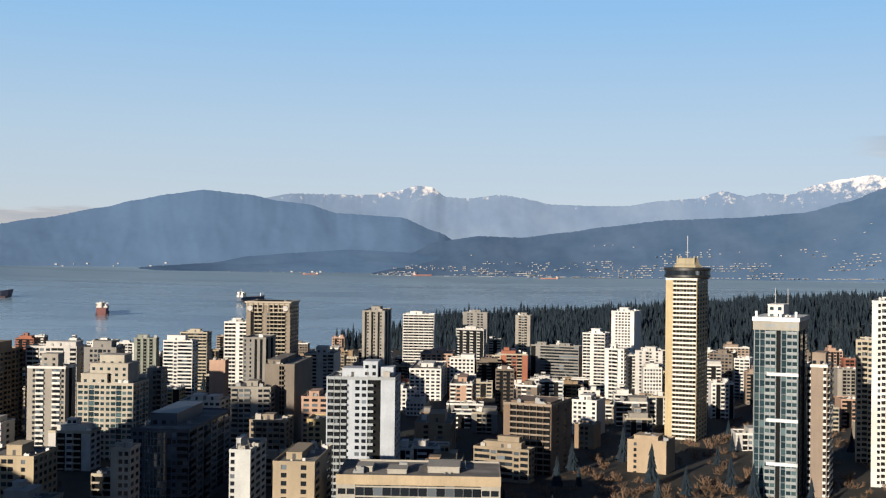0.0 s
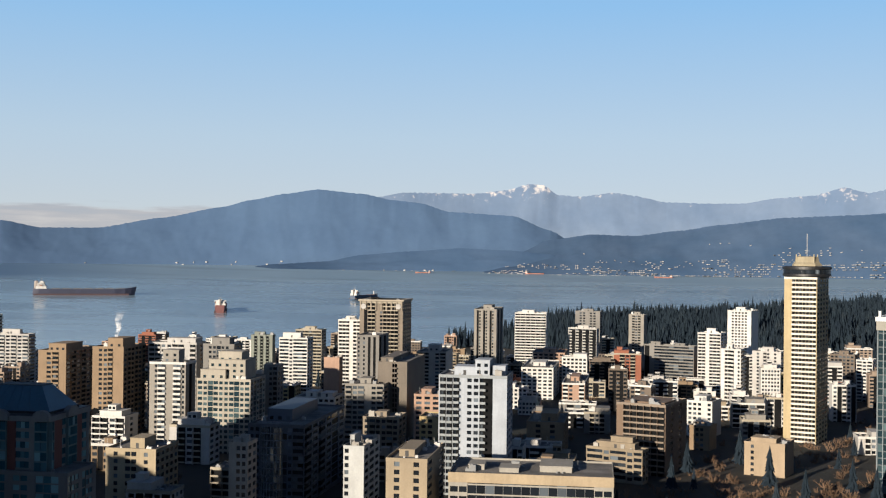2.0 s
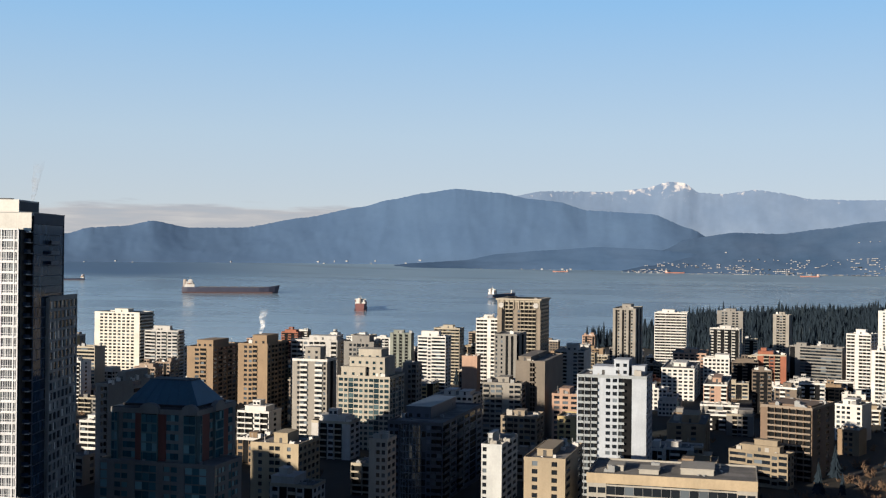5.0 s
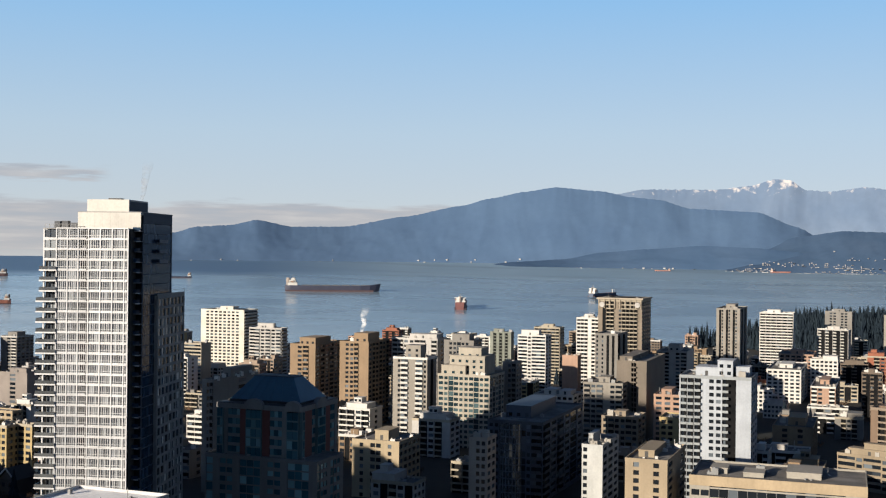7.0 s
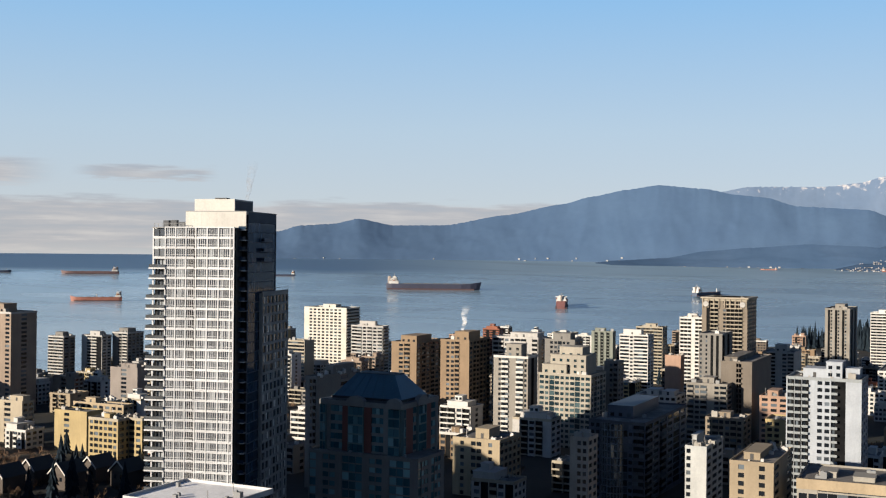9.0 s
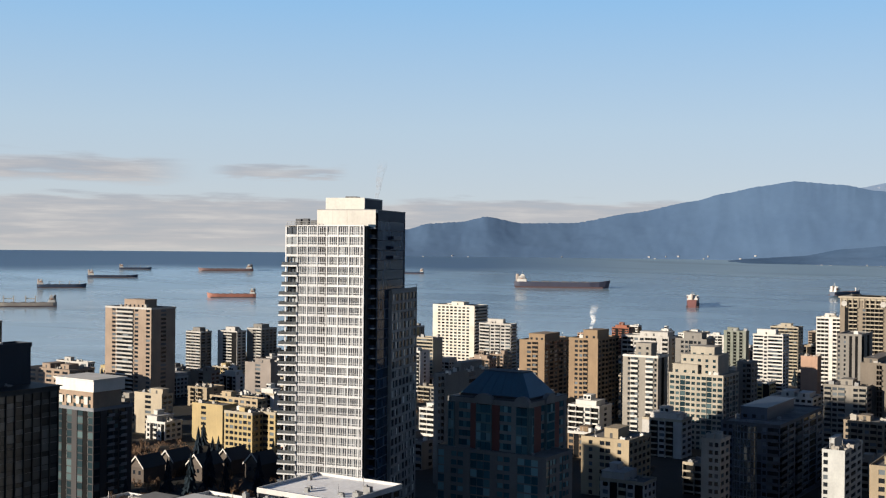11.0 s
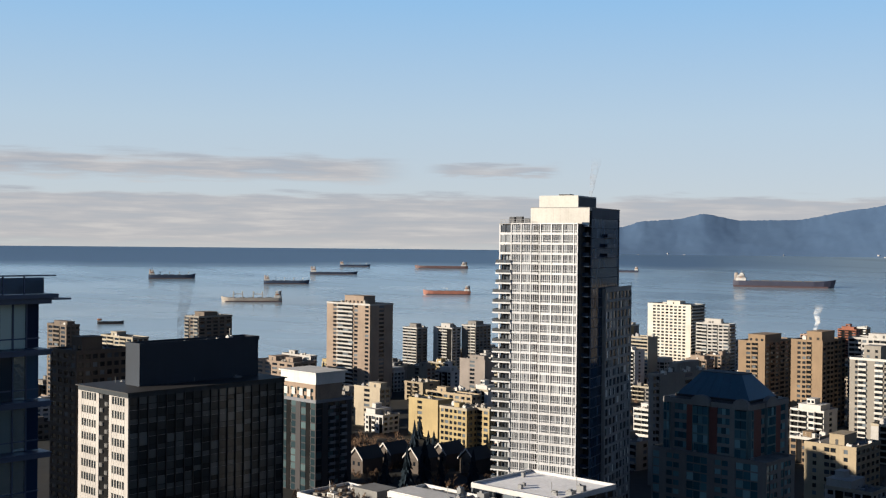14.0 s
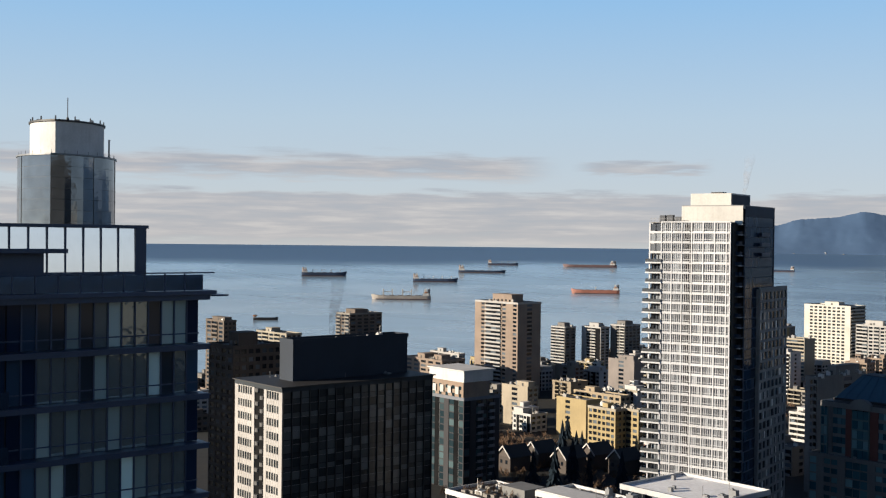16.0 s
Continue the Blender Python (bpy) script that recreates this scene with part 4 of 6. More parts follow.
def white_tower(x, y, rz):
    """The white glazed tower. Local origin: the front right corner of the glazed slab, x along the front, y to the back; z is the true height."""
    white = wall(0.77, 0.79, 0.83, 0.5)
    z0, storey = 34.0, 2.88
    root = thing("white_condo_tower", pose(x, y, 0, rz=rz), "tall white gridded glass apartment tower with stepped crown", "building", "city towers")
    # mid grey tone: the sky's reflection is put into the pane colour
    glazed = glass("sky_grey_pane", (0.035, 0.04, 0.048), (0.25, 0.27, 0.29), False, 0.55, 0.1, 0.5)
    glazed_far = glass("sky_grey_pane_far", (0.035, 0.04, 0.048), (0.25, 0.27, 0.29), True, 0.55, 0.1, 0.5)
    # blue glass, darkened in colour for the shaded side
    shade_glass = glass("shaded_blue_pane", (0.010, 0.02, 0.036), (0.05, 0.075, 0.11), True, 0.6, 0.08, 0.15)
    floors = 35
    top = 135.2
    mid = -11.5
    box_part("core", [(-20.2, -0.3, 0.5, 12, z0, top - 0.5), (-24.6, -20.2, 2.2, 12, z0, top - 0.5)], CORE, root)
    # two slightly angled glazed fronts that meet at mid
    shared = {}
    for name, u0, u1, bays, turn, out in (("left_front", -20.6, mid, 3, 3.0, 0.0), ("right_front", mid, 0.0, 4, -3.0, 0.25)):
        width = (u1 - u0) / math.cos(radians(turn))
        face = box_part(name, [(0, width, 0.12, 0.3, z0, top)], CORE, root)
        face.matrix_local = pose(u0, out if turn < 0 else math.tan(radians(turn)) * -(u1 - u0) + 0.6, 0, rz=turn)
        frame_boxes, rest = [], []
        bay = width / bays if bays == 3 else (width - 1.1) / 3
        edges = [bay * k for k in range(bays)] + [width]
        for k in range(floors):
            z = top - storey * (k + 1)
            frame_boxes.append((-0.05, width + (0.3 if turn > 0 else 0.05), -0.28, 0.12, z - 0.16, z + 0.18))
            frame_boxes.append((0, width, -0.06, 0.12, z + 0.18, z + 0.5))
            frame_boxes.append((0, width, -0.1, 0.12, z + 1.0, z + 1.12))
            for e0, e1 in zip(edges, edges[1:]):
                n = 5 if e1 - e0 > 2 else 2
                w = (e1 - e0 - 0.3) / n
                for q in range(n):
                    a = e0 + 0.15 + q * w
                    rest.append((a + 0.06, a + w - 0.06, 0.02, 0.1, z + 0.42, z + storey - 0.16))
                    if q:
                        frame_boxes.append((a - 0.06, a + 0.06, -0.1, 0.12, z + 0.42, z + storey - 0.16))
        for e in edges:
            frame_boxes.append((e - 0.17, e + 0.17, -0.2, 0.12, z0, top))
        frame_boxes.append((-0.1, width + 0.1, -0.3, 0.3, top, top + 0.35))
        box_part("white_frame", frame_boxes, white, face)
        pane_rnd = random.Random(4)
        pane_rnd.shuffle(rest)
        for b in rest[:130]:
            size = tuple(round(b[k + 1] - b[k], 2) for k in (0, 2, 4))
            if size not in shared:
                shared[size] = boxes_mesh("window", [(0, size[0], 0, size[1], 0, size[2])])
            ob = mesh_part("window", shared[size], glazed, face)
            ob.location = (b[0], b[2], b[4])
        box_part("upper_glazing", rest[130:], glazed_far, face, kind="stuff")
    # balconies on the open corner
    glass_rail = mirror_glass("balcony_glass", (0.24, 0.26, 0.28), 0.08)
    corner = box_part("corner_wall", [(-24.6, -20.5, 2.0, 2.2, top - storey * 3, top)] + [(-24.7, -24.3, 0.6, 1.0, z0, top)] + [(-20.9, -20.5, 0.5, 2.2, z0, top)], white, root)
    for k in range(floors):
        z = top - storey * (k + 1)
        if k < 3:
            box_part("corner_window", [(-24.3, -22.8, 0.8, 0.95, z + 0.5, z + storey - 0.3), (-22.5, -21.0, 0.8, 0.95, z + 0.5, z + storey - 0.3)], glazed, corner)
            box_part("corner_band", [(-24.6, -20.6, 0.55, 0.85, z - 0.2, z + 0.45)], white, corner)
            continue
        reach = -25.4 if k < 6 else -26.3
        slab = box_part("balcony_slab", [(reach, -20.4, -0.5, 9.0, z - 0.22, z + 0.2)], white, corner)
        box_part("balustrade", [(reach + 0.1, -20.6, -0.42, -0.38, z + 0.2, z + 1.1), (reach + 0.1, reach + 0.14, -0.4, 8.8, z + 0.2, z + 1.1)], glass_rail, slab)
        box_part("balcony_window", [(-23.9, -22.5, 2.05, 2.18, z + 0.2, z + 2.4), (-22.2, -21.0, 2.05, 2.18, z + 0.2, z + 2.4)], glazed, slab)
    box_part("roof", [(-24.7, 0.2, 0.3, 14, top, top + 0.2)], wall(0.5, 0.5, 0.5), root)
    rail = box_part("roof_rail", [(-24.4, -15.5, 0.9, 0.97, top + 1.25, top + 1.35), (-24.4, -15.5, 0.9, 0.97, top + 0.75, top + 0.8)], METAL, root)
    for k in range(8):
        u = -24.4 + 1.25 * k
        box_part("post", [(u, u + 0.1, 0.9, 1.0, top + 0.2, top + 1.35)], METAL, rail)
    for k, (u, w, h) in enumerate(((-23.0, 1.6, 2.2), (-20.8, 1.8, 2.3), (-18.2, 2.3, 1.8))):
        box_part("roof_unit", [(u, u + w, 4.0, 5.6, top + 0.2, top + h)], wall(0.14, 0.15, 0.17), root)
    # taller block behind: crown, recessed balconies and shaded glass side
    cream = wall(0.78, 0.76, 0.70, 0.6)
    back = box_part("rear_core", [(-15.7, 0.0, 3.2, 29.8, z0, 139.6), (0.0, 2.0, 5.2, 29.8, z0, 139.6)], CORE, root)
    box_part("crown_wall", [(-15.8, 2.3, 3.0, 3.2, top + 0.2, 139.9), (-15.8, -15.6, 3.2, 30.0, top, 139.9), (-0.4, 2.3, 3.2, 5.2, 139.2, 139.9)], cream, root, "cream crown wall lit by the sun")
    for k in range(7):
        box_part("panel_joint", [(-13.3 + 2.3 * k, -13.27 + 2.3 * k, 2.99, 3.0, top + 0.2, 139.9)], wall(0.6, 0.57, 0.5), root)
    box_part("crown_roof", [(-15.8, 2.4, 3.0, 30.1, 139.9, 140.15)], wall(0.4, 0.4, 0.4), root)
    plant = box_part("plant_house", [(-13.95, -1.9, 5.0, 20.6, 140.15, 143.6)], cream, root)
    # dark sheet painted for the shade on the plant house's right side
    box_part("plant_side_shade", [(-1.9, -1.86, 5.6, 20.0, 140.5, 143.2)], wall(0.13, 0.14, 0.16), plant)
    box_part("hatch", [(-9.0, -5.5, 8, 11, 143.6, 144.1)], DARK, plant)
    for k in range(36):
        z = 139.0 - storey * (k + 1) - 1.4
        slab = box_part("recess_slab", [(0.0, 2.25, 2.9, 5.2, z - 0.14, z + 0.14)], wall(0.2, 0.21, 0.22), back)
        if k % 3 != 2:
            box_part("slab_nosing", [(1.0, 2.3, 2.86, 2.9, z - 0.14, z + 0.14)], white, slab)
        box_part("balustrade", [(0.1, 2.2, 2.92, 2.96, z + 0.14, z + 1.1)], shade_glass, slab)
    box_part("recess_fin", [(0.0, 0.3, 0.6, 5.2, z0, top)], DARK, back)
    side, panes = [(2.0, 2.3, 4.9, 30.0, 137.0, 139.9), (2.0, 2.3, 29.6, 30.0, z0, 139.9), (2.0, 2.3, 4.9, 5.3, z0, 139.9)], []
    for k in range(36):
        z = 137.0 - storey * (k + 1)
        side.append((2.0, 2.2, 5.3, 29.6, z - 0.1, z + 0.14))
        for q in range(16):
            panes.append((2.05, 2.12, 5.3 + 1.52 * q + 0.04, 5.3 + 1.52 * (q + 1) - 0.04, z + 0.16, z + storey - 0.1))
    # flank frame painted dark to deepen the shade on this side
    flank = box_part("shaded_side_frame", side, wall(0.09, 0.115, 0.16, 0.8), root)
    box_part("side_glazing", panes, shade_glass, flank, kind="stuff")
    for k in range(3):
        z = 128.6 + 2.9 * k - 2.9
        box_part("side_balcony", [(2.3, 3.4, 16.0, 23.0, z, z + 0.2), (3.3, 3.4, 16.0, 23.0, z + 0.2, z + 1.1)], wall(0.3, 0.32, 0.36), flank)
    # lower rear wing with a grid of windows
    # second box is unseen, added to throw shade on the hip-roof tower
    wing = box_part("wing_core_and_shade_block", [(2.3, 2.9, 15.5, 39.3, z0, 116.4), (-15.5, 2.4, 30.0, 39.3, z0, 116.4)], CORE, root)
    grid, lights = [(2.9, 3.3, 15.3, 39.5, 115.4, 116.8), (2.2, 3.4, 15.2, 15.5, z0, 116.4)], []
    cols = 7
    step = 24.0 / cols
    for q in range(cols + 1):
        grid.append((2.9, 3.25, 15.4 + q * step - 0.42, 15.4 + q * step + 0.42, z0, 115.4))
    for k in range(28):
        z = 115.4 - storey * (k + 1)
        grid.append((2.9, 3.2, 15.4, 39.4, z - 0.1, z + 0.7))
        for q in range(cols):
            v = 15.4 + q * step + 0.42
            lights.append((2.92, 3.0, v, v + step * 0.45, z + 0.7, z + storey - 0.1))
            lights.append((2.92, 3.0, v + step * 0.45 + 0.08, v + step - 0.84, z + 0.7, z + storey - 0.1))
    frame_part = box_part("wing_frame", grid, wall(0.44, 0.43, 0.41), wing)
    wing_glass = glass("wing_pane", (0.012, 0.018, 0.026), (0.75, 0.75, 0.72), False, 0.55, 0.1, 0.4)
    wing_far = glass("wing_pane_far", (0.012, 0.018, 0.026), (0.75, 0.75, 0.72), True, 0.55, 0.1, 0.4)
    for b in lights[:120]:
        key = round(b[3] - b[2], 2)
        if key not in shared:
            shared[key] = boxes_mesh("window", [(0, 0.08, 0, key, 0, storey - 0.8)])
        ob = mesh_part("window", shared[key], wing_glass, frame_part)
        ob.location = (b[0], b[2], b[4])
    box_part("wing_glazing", lights[120:], wing_far, frame_part, kind="stuff")
    box_part("wing_rail", [(3.2, 3.3, 15.3, 39.5, 117.6, 117.7), (3.2, 3.3, 15.3, 15.4, 116.8, 117.7), (3.2, 3.3, 27, 27.1, 116.8, 117.7), (3.2, 3.3, 39.4, 39.5, 116.8, 117.7)], METAL, wing)
    return root


def gable_prism(bm, x0, x1, y0, y1, z0, z1, arch=6):
    """A low arched gable between x0 and x1."""
    rim = [(x0, z0)] + [((x0 + x1) / 2 - (x1 - x0) / 2 * math.cos(math.pi * k / arch), z0 + (z1 - z0) * (0.35 + 0.65 * math.sin(math.pi * k / arch))) for k in range(arch + 1)] + [(x1, z0)]
    a = [bm.verts.new((u, y0, z)) for u, z in rim]
    b = [bm.verts.new((u, y1, z)) for u, z in rim]
    n = len(rim)
    for k in range(n):
        bm.faces.new((a[k], b[k], b[(k + 1) % n], a[(k + 1) % n]))
    bm.faces.new(a)
    bm.faces.new(b[::-1])
    return bm


def brick_glass_tower(x, y, rz, w, d, z0, h, label, size):
    """Brick piers, teal window strips and glass bays under a hipped roof. Only the storeys above the wider base show."""
    root = thing("hip_roof_tower", pose(x, y, z0, rz=rz) @ Matrix.Diagonal((size, size, size, 1)), label, "building", "city towers")
    brick, stone = wall(0.26, 0.07, 0.05), wall(0.30, 0.295, 0.285)
    storey = 2.95
    box_part("core", [(-w / 2 + 0.4, w / 2 - 0.4, -d / 2 + 0.4, d / 2, 0, h)], CORE, root)
    fronts = {"A": (("bay", 0, 0.075), ("stone", 0.075, 0.12), ("win", 0.12, 0.275), ("brick", 0.275, 0.36), ("bay", 0.36, 0.55), ("brick", 0.55, 0.64), ("win", 0.64, 0.79), ("stone", 0.79, 0.86), ("bay", 0.86, 1.0)),
              "B": (("bay", 0, 0.06), ("brick", 0.06, 0.3), ("win", 0.3, 0.4), ("bay", 0.4, 0.62), ("brick", 0.62, 0.8), ("win", 0.8, 0.94), ("stone", 0.94, 1.0))}
    rows = 8
    for face, cols in fronts.items():
        span = w if face == "A" else d
        for kind, f0, f1 in cols:
            u0, u1 = f0 * span, f1 * span
            if kind in ("brick", "stone"):
                box_part(kind + "_pier", [turn_box((u0, u1, -0.4, 0.3, 0, h - 1.2), face, w, d)], brick if kind == "brick" else stone, root)
                continue
            out = 1.0 if kind == "bay" else 0.0
            n = max(2, int((u1 - u0) / 1.4))
            for k in range(rows):
                z = h - 1.6 - storey * (k + 1)
                sill = box_part("spandrel", [turn_box((u0, u1, -0.4, out + 0.15, z - 0.15, z + (0.35 if kind == "bay" else 0.9)), face, w, d)], wall(0.16, 0.26, 0.27) if kind == "bay" else stone, root)
                for q in range(n):
                    a, b = u0 + (u1 - u0) * q / n, u0 + (u1 - u0) * (q + 1) / n
                    box_part("window", [turn_box((a + 0.07, b - 0.07, out - 0.1, out, z + (0.35 if kind == "bay" else 0.9), z + storey - 0.15), face, w, d)], DEEP, sill)
                if kind == "bay":
                    for e in (u0, u1 - 0.16):
                        box_part("bay_post", [turn_box((e, e + 0.16, -0.2, out + 0.05, z, z + storey), face, w, d)], wall(0.16, 0.26, 0.27), sill)
            if kind == "bay" and f0 > 0:
                bm = gable_prism(bmesh.new(), u0 - 0.6, u1 + 0.6, -1.3, 0.4, h - 1.3, h + 1.9)
                ob = part("bay_gable", bm, stone, root)
                ob.matrix_local = Matrix.Translation((-w / 2, -d / 2, 0)) if face == "A" else Matrix.Translation((w / 2, -d / 2, 0)) @ Matrix.Rotation(math.pi / 2, 4, "Z")
    box_part("cornice", [(-w / 2 - 0.5, w / 2 + 0.5, -d / 2 - 0.5, d / 2 + 0.3, h - 1.6, h)], stone, root)
    box_part("roof_deck", [(-w / 2 - 0.3, w / 2 + 0.3, -d / 2 - 0.3, d / 2 + 0.3, h, h + 0.2)], DARK, root)
    slate = wall(0.05, 0.16, 0.24, 0.4)
    hip = hip_roof(root, 25.5, 17.5, h + 0.9, 7.0, 5.6, slate, "hipped_roof")
    box_part("eave", [(-13.2, 13.2, -9.2, 9.2, h + 0.2, h + 0.9)], wall(0.03, 0.03, 0.035), hip)
    box_part("roof_cap", [(-7.3, 7.3, -3.3, 3.3, h + 7.9, h + 8.2)], wall(0.10, 0.13, 0.15), hip)
    for k in range(6):
        u = -10.0 + 4.0 * k
        bm = bmesh.new()
        lo, hi = Vector((u, -8.75, h + 0.95)), Vector((u * 0.56, -3.2, h + 7.95))
        v = [bm.verts.new(q) for q in (lo + Vector((-0.06, 0, 0.02)), lo + Vector((0.06, 0, 0.02)), hi + Vector((0.06, 0, 0.06)), hi + Vector((-0.06, 0, 0.06)))]
        t = [bm.verts.new(q.co + Vector((0, -0.04, 0.1))) for q in v]
        bm.faces.new(t)
        for i in range(4):
            bm.faces.new((v[i], v[(i + 1) % 4], t[(i + 1) % 4], t[i]))
        part("roof_seam", bm, slate, hip)
    return root


# ---- the city ----
BEIGE, TAN, CREAM = wall(0.45, 0.35, 0.22), wall(0.36, 0.235, 0.125), wall(0.52, 0.45, 0.33)
GREY, BROWN, STONE = wall(0.27, 0.255, 0.235), wall(0.20, 0.15, 0.11), wall(0.36, 0.33, 0.285)
PALE, YELLOW, CORAL = wall(0.62, 0.60, 0.57), wall(0.58, 0.43, 0.17), wall(0.40, 0.29, 0.21)
BLUEGREY, RED, PINK = wall(0.52, 0.57, 0.64), wall(0.42, 0.12, 0.05), wall(0.55, 0.33, 0.22)
NAVY = wall(0.06, 0.085, 0.13, 0.5)
tower(-57.3, 1024.9, -4, 18.6, 51.2, 15.3, 83.8, "tall dark and cream striped apartment tower", A='pdwpdwpdwp', B='pdpdp', paint=STONE, pent=((0.3, 0.7, 0.3, 0.7, 3.5),))
tower(-22.6, 1162.0, -4, 30.3, 22.0, 11.7, 74.0, "white apartment slab with long balcony bands", A='ssssss', B='www', paint=WHITE, pent=((0.2, 0.6, 0.3, 0.7, 3),))
tower(35.9, 1227.5, -24, 27.0, 6.4, 10.0, 73.1, "plain grey-brown concrete apartment tower", A='pwwpwwp', B='ww', paint=GREY, pent=((0.3, 0.7, 0.3, 0.7, 3),))
tower(27.7, 1107.6, -24, 27.9, 5.7, 13.1, 62.6, "white and dark chequered apartment block", A='sdsdsdsd', B='ww', paint=PALE, pent=((0.3, 0.7, 0.3, 0.7, 3),))
tower(85.0, 1203.7, -24, 15.5, 8.7, 10.5, 71.7, "slim grey concrete apartment tower with pale edges", A='pswsp', B='pp', paint=STONE, pent=((0.3, 0.7, 0.3, 0.7, 3),))
tower(174.3, 1101.2, -24, 21.1, 25.2, 13.0, 81.9, "plain white slab tower with small windows", A='pwwwwwp', B='p', paint=WHITE, pent=((0.25, 0.65, 0.3, 0.7, 3.5),))
tower(133.3, 1002.2, -24, 19.0, 17.5, 15.7, 67.1, "white apartment tower with balcony bands", A='sspsss', B='ww', paint=WHITE, pent=((0.3, 0.7, 0.3, 0.7, 4),))
tower(104.0, 1056.7, -24, 45.0, 10.2, 14.4, 51.8, "wide grey concrete apartment slab", A='dprrrrrrrr', B='pp', paint=GREY, pent=((0.1, 0.3, 0.3, 0.7, 3), (0.6, 0.8, 0.3, 0.7, 2.5)))
tower(127.4, 847.5, -24, 13.4, 10.9, 19.8, 65.4, "bright white apartment tower with stacked balconies", A='pssbpw', B='bb', paint=WHITE, pent=((0.2, 0.5, 0.3, 0.7, 3.5),))
tower(170.1, 945.0, -24, 21.7, 15.8, 17.1, 56.7, "white apartment block with brown window columns", A='pwpswpwp', B='ww', paint=PALE, pent=((0.3, 0.7, 0.3, 0.7, 3.5),))
tower(238.0, 983.9, -24, 18.7, 21.5, 15.7, 52.6, "brown concrete apartment block", A='wwWwww', B='ww', paint=BROWN, pent=((0.3, 0.7, 0.3, 0.7, 3),))
tower(248.4, 957.6, -24, 11.8, 17.0, 16.3, 50.4, "small white balconied apartment block", A='sws', B='ww', paint=WHITE)
tower(212.1, 883.2, -24, 14.3, 14.3, 18.4, 37.4, "orange-red brick low apartment block", A='pwwp', B='ww', paint=RED, pent=((0.2, 0.5, 0.3, 0.7, 2.5),))
belted_tower(144.6, 495.8, -24, 17.3, 30.9, 28.8, 106.1, "teal glass and concrete tower with stacked balconies", A='ggbbdgbb', B='dgdg', paint=wall(0.13, 0.16, 0.175), trim=wall(0.36, 0.40, 0.42), near=True, glazing='teal', storey=2.8, pent=((0.25, 0.62, 0.2, 0.7, 6.0),), crown=WHITE, masts=2)
tower(163.2, 502.8, -24, 7.6, 16.5, 28.5, 85.8, "narrow tan tower with white balcony edges", A='spppps', B='bb', paint=wall(0.33, 0.25, 0.19), trim=WHITE, near=True, pent=((0.1, 0.9, 0.2, 0.9, 5.5),))
tower(213.6, 552.2, -24, 13.1, 63.7, 26.8, 112.3, "white corner tower with grey windows", A='pwspwsp', B='ww', paint=WHITE, near=True)
tower(223.2, 611.8, -24, 8.0, 22.0, 25.2, 89.6, "plain cream-coloured apartment tower", A='wsw', B='ww', paint=CREAM)
tower(46.7, 561.1, -24, 23.1, 30.2, 27.6, 61.6, "brown concrete block with deep dark balconies", A='pSSSSSS', B='pwpwp', paint=wall(0.25,0.16,0.10), trim=wall(0.34,0.26,0.19), near=True, pent=((0.05, 0.9, 0.2, 0.9, 0.8),))
tower(101.6, 561.7, -24, 18.0, 17.9, 27.4, 43.9, "blank beige block with rounded relief panels", A='pwpppppp', B='p', paint=wall(0.5,0.37,0.23), near=True, pent=((0.1, 0.75, 0.2, 0.8, 2.2),))
tower(-2.7, 620.6, -4, 18.4, 40.0, 26.1, 44.4, "plain tan brick apartment block", A='pwpwp', B='wswsw', paint=TAN, near=True, pent=((0.35, 0.8, 0.2, 0.7, 4.0),))
tower(-32.5, 491.6, -4, 27.7, 22.1, 29.4, 79.9, "blue-grey apartment tower with white stacked balconies", A='ZZZpwwZdpp', B='www', paint=BLUEGREY, trim=wall(0.40,0.44,0.47), near=True, storey=2.7, pent=((0.18, 0.5, 0.3, 0.8, 3.5), (0.5, 0.72, 0.3, 0.8, 6.5), (0.75,0.95,0.4,0.8,4)))
crowned = tower(-120.7, 829.4, -4, 30.4, 30.7, 20.3, 96.4, "tall grey-brown concrete tower with a dark flat crown", A='pdSSpwSSSSp', B='wwww', paint=wall(0.30, 0.24, 0.175), trim=CREAM, pent=((0.1, 0.9, 0.1, 0.9, 2.0),))
for u in range(9):
    box_part("crown_post", [(-15.2 + 3.7 * u, -14.4 + 3.7 * u, -16.6, -15.9, 71.0, 78.2)], wall(0.46, 0.38, 0.28), crowned)
box_part("crown_slab", [(-16.4, 16.4, -17.0, 16.6, 77.3, 78.4)], wall(0.52, 0.44, 0.33), crowned)
for u in (-12.5, 12.5):
    disc = part("crown_disc", ring_mesh(bmesh.new(), [(1.9, 0), (1.9, 0.5)], 20), PALE, crowned, "round pale emblem disc")
    disc.matrix_local = Matrix.Translation((u, -16.9, 73.6)) @ Matrix.Rotation(math.pi / 2, 4, "X")
tower(-116.8, 746.3, -4, 13.7, 28.4, 22.5, 78.3, "plain brown concrete slab tower", A='wpwpdpdp', B='dpdp', paint=GREY)
tower(-87.9, 673.0, -4, 15.9, 55.3, 24.5, 69.6, "brown concrete office-like block with blank end", A='ppppppSSpppp', B='pp', paint=wall(0.22,0.18,0.14), near=True, pent=((0.0, 0.45, 0.1, 0.9, 2.5),))
tower(-148.4, 844.0, -4, 16.1, 10.4, 19.8, 82.0, "white balcony-banded apartment tower", A='ssspss', B='ww', paint=WHITE, pent=((0.3, 0.7, 0.3, 0.7, 3),))
tower(-208.8, 988.0, -4, 22.3, 14.2, 15.7, 64.9, "cream balcony-banded apartment tower with roof house", A='ssssss', B='ww', paint=CREAM, pent=((0.3, 0.7, 0.3, 0.7, 3),))
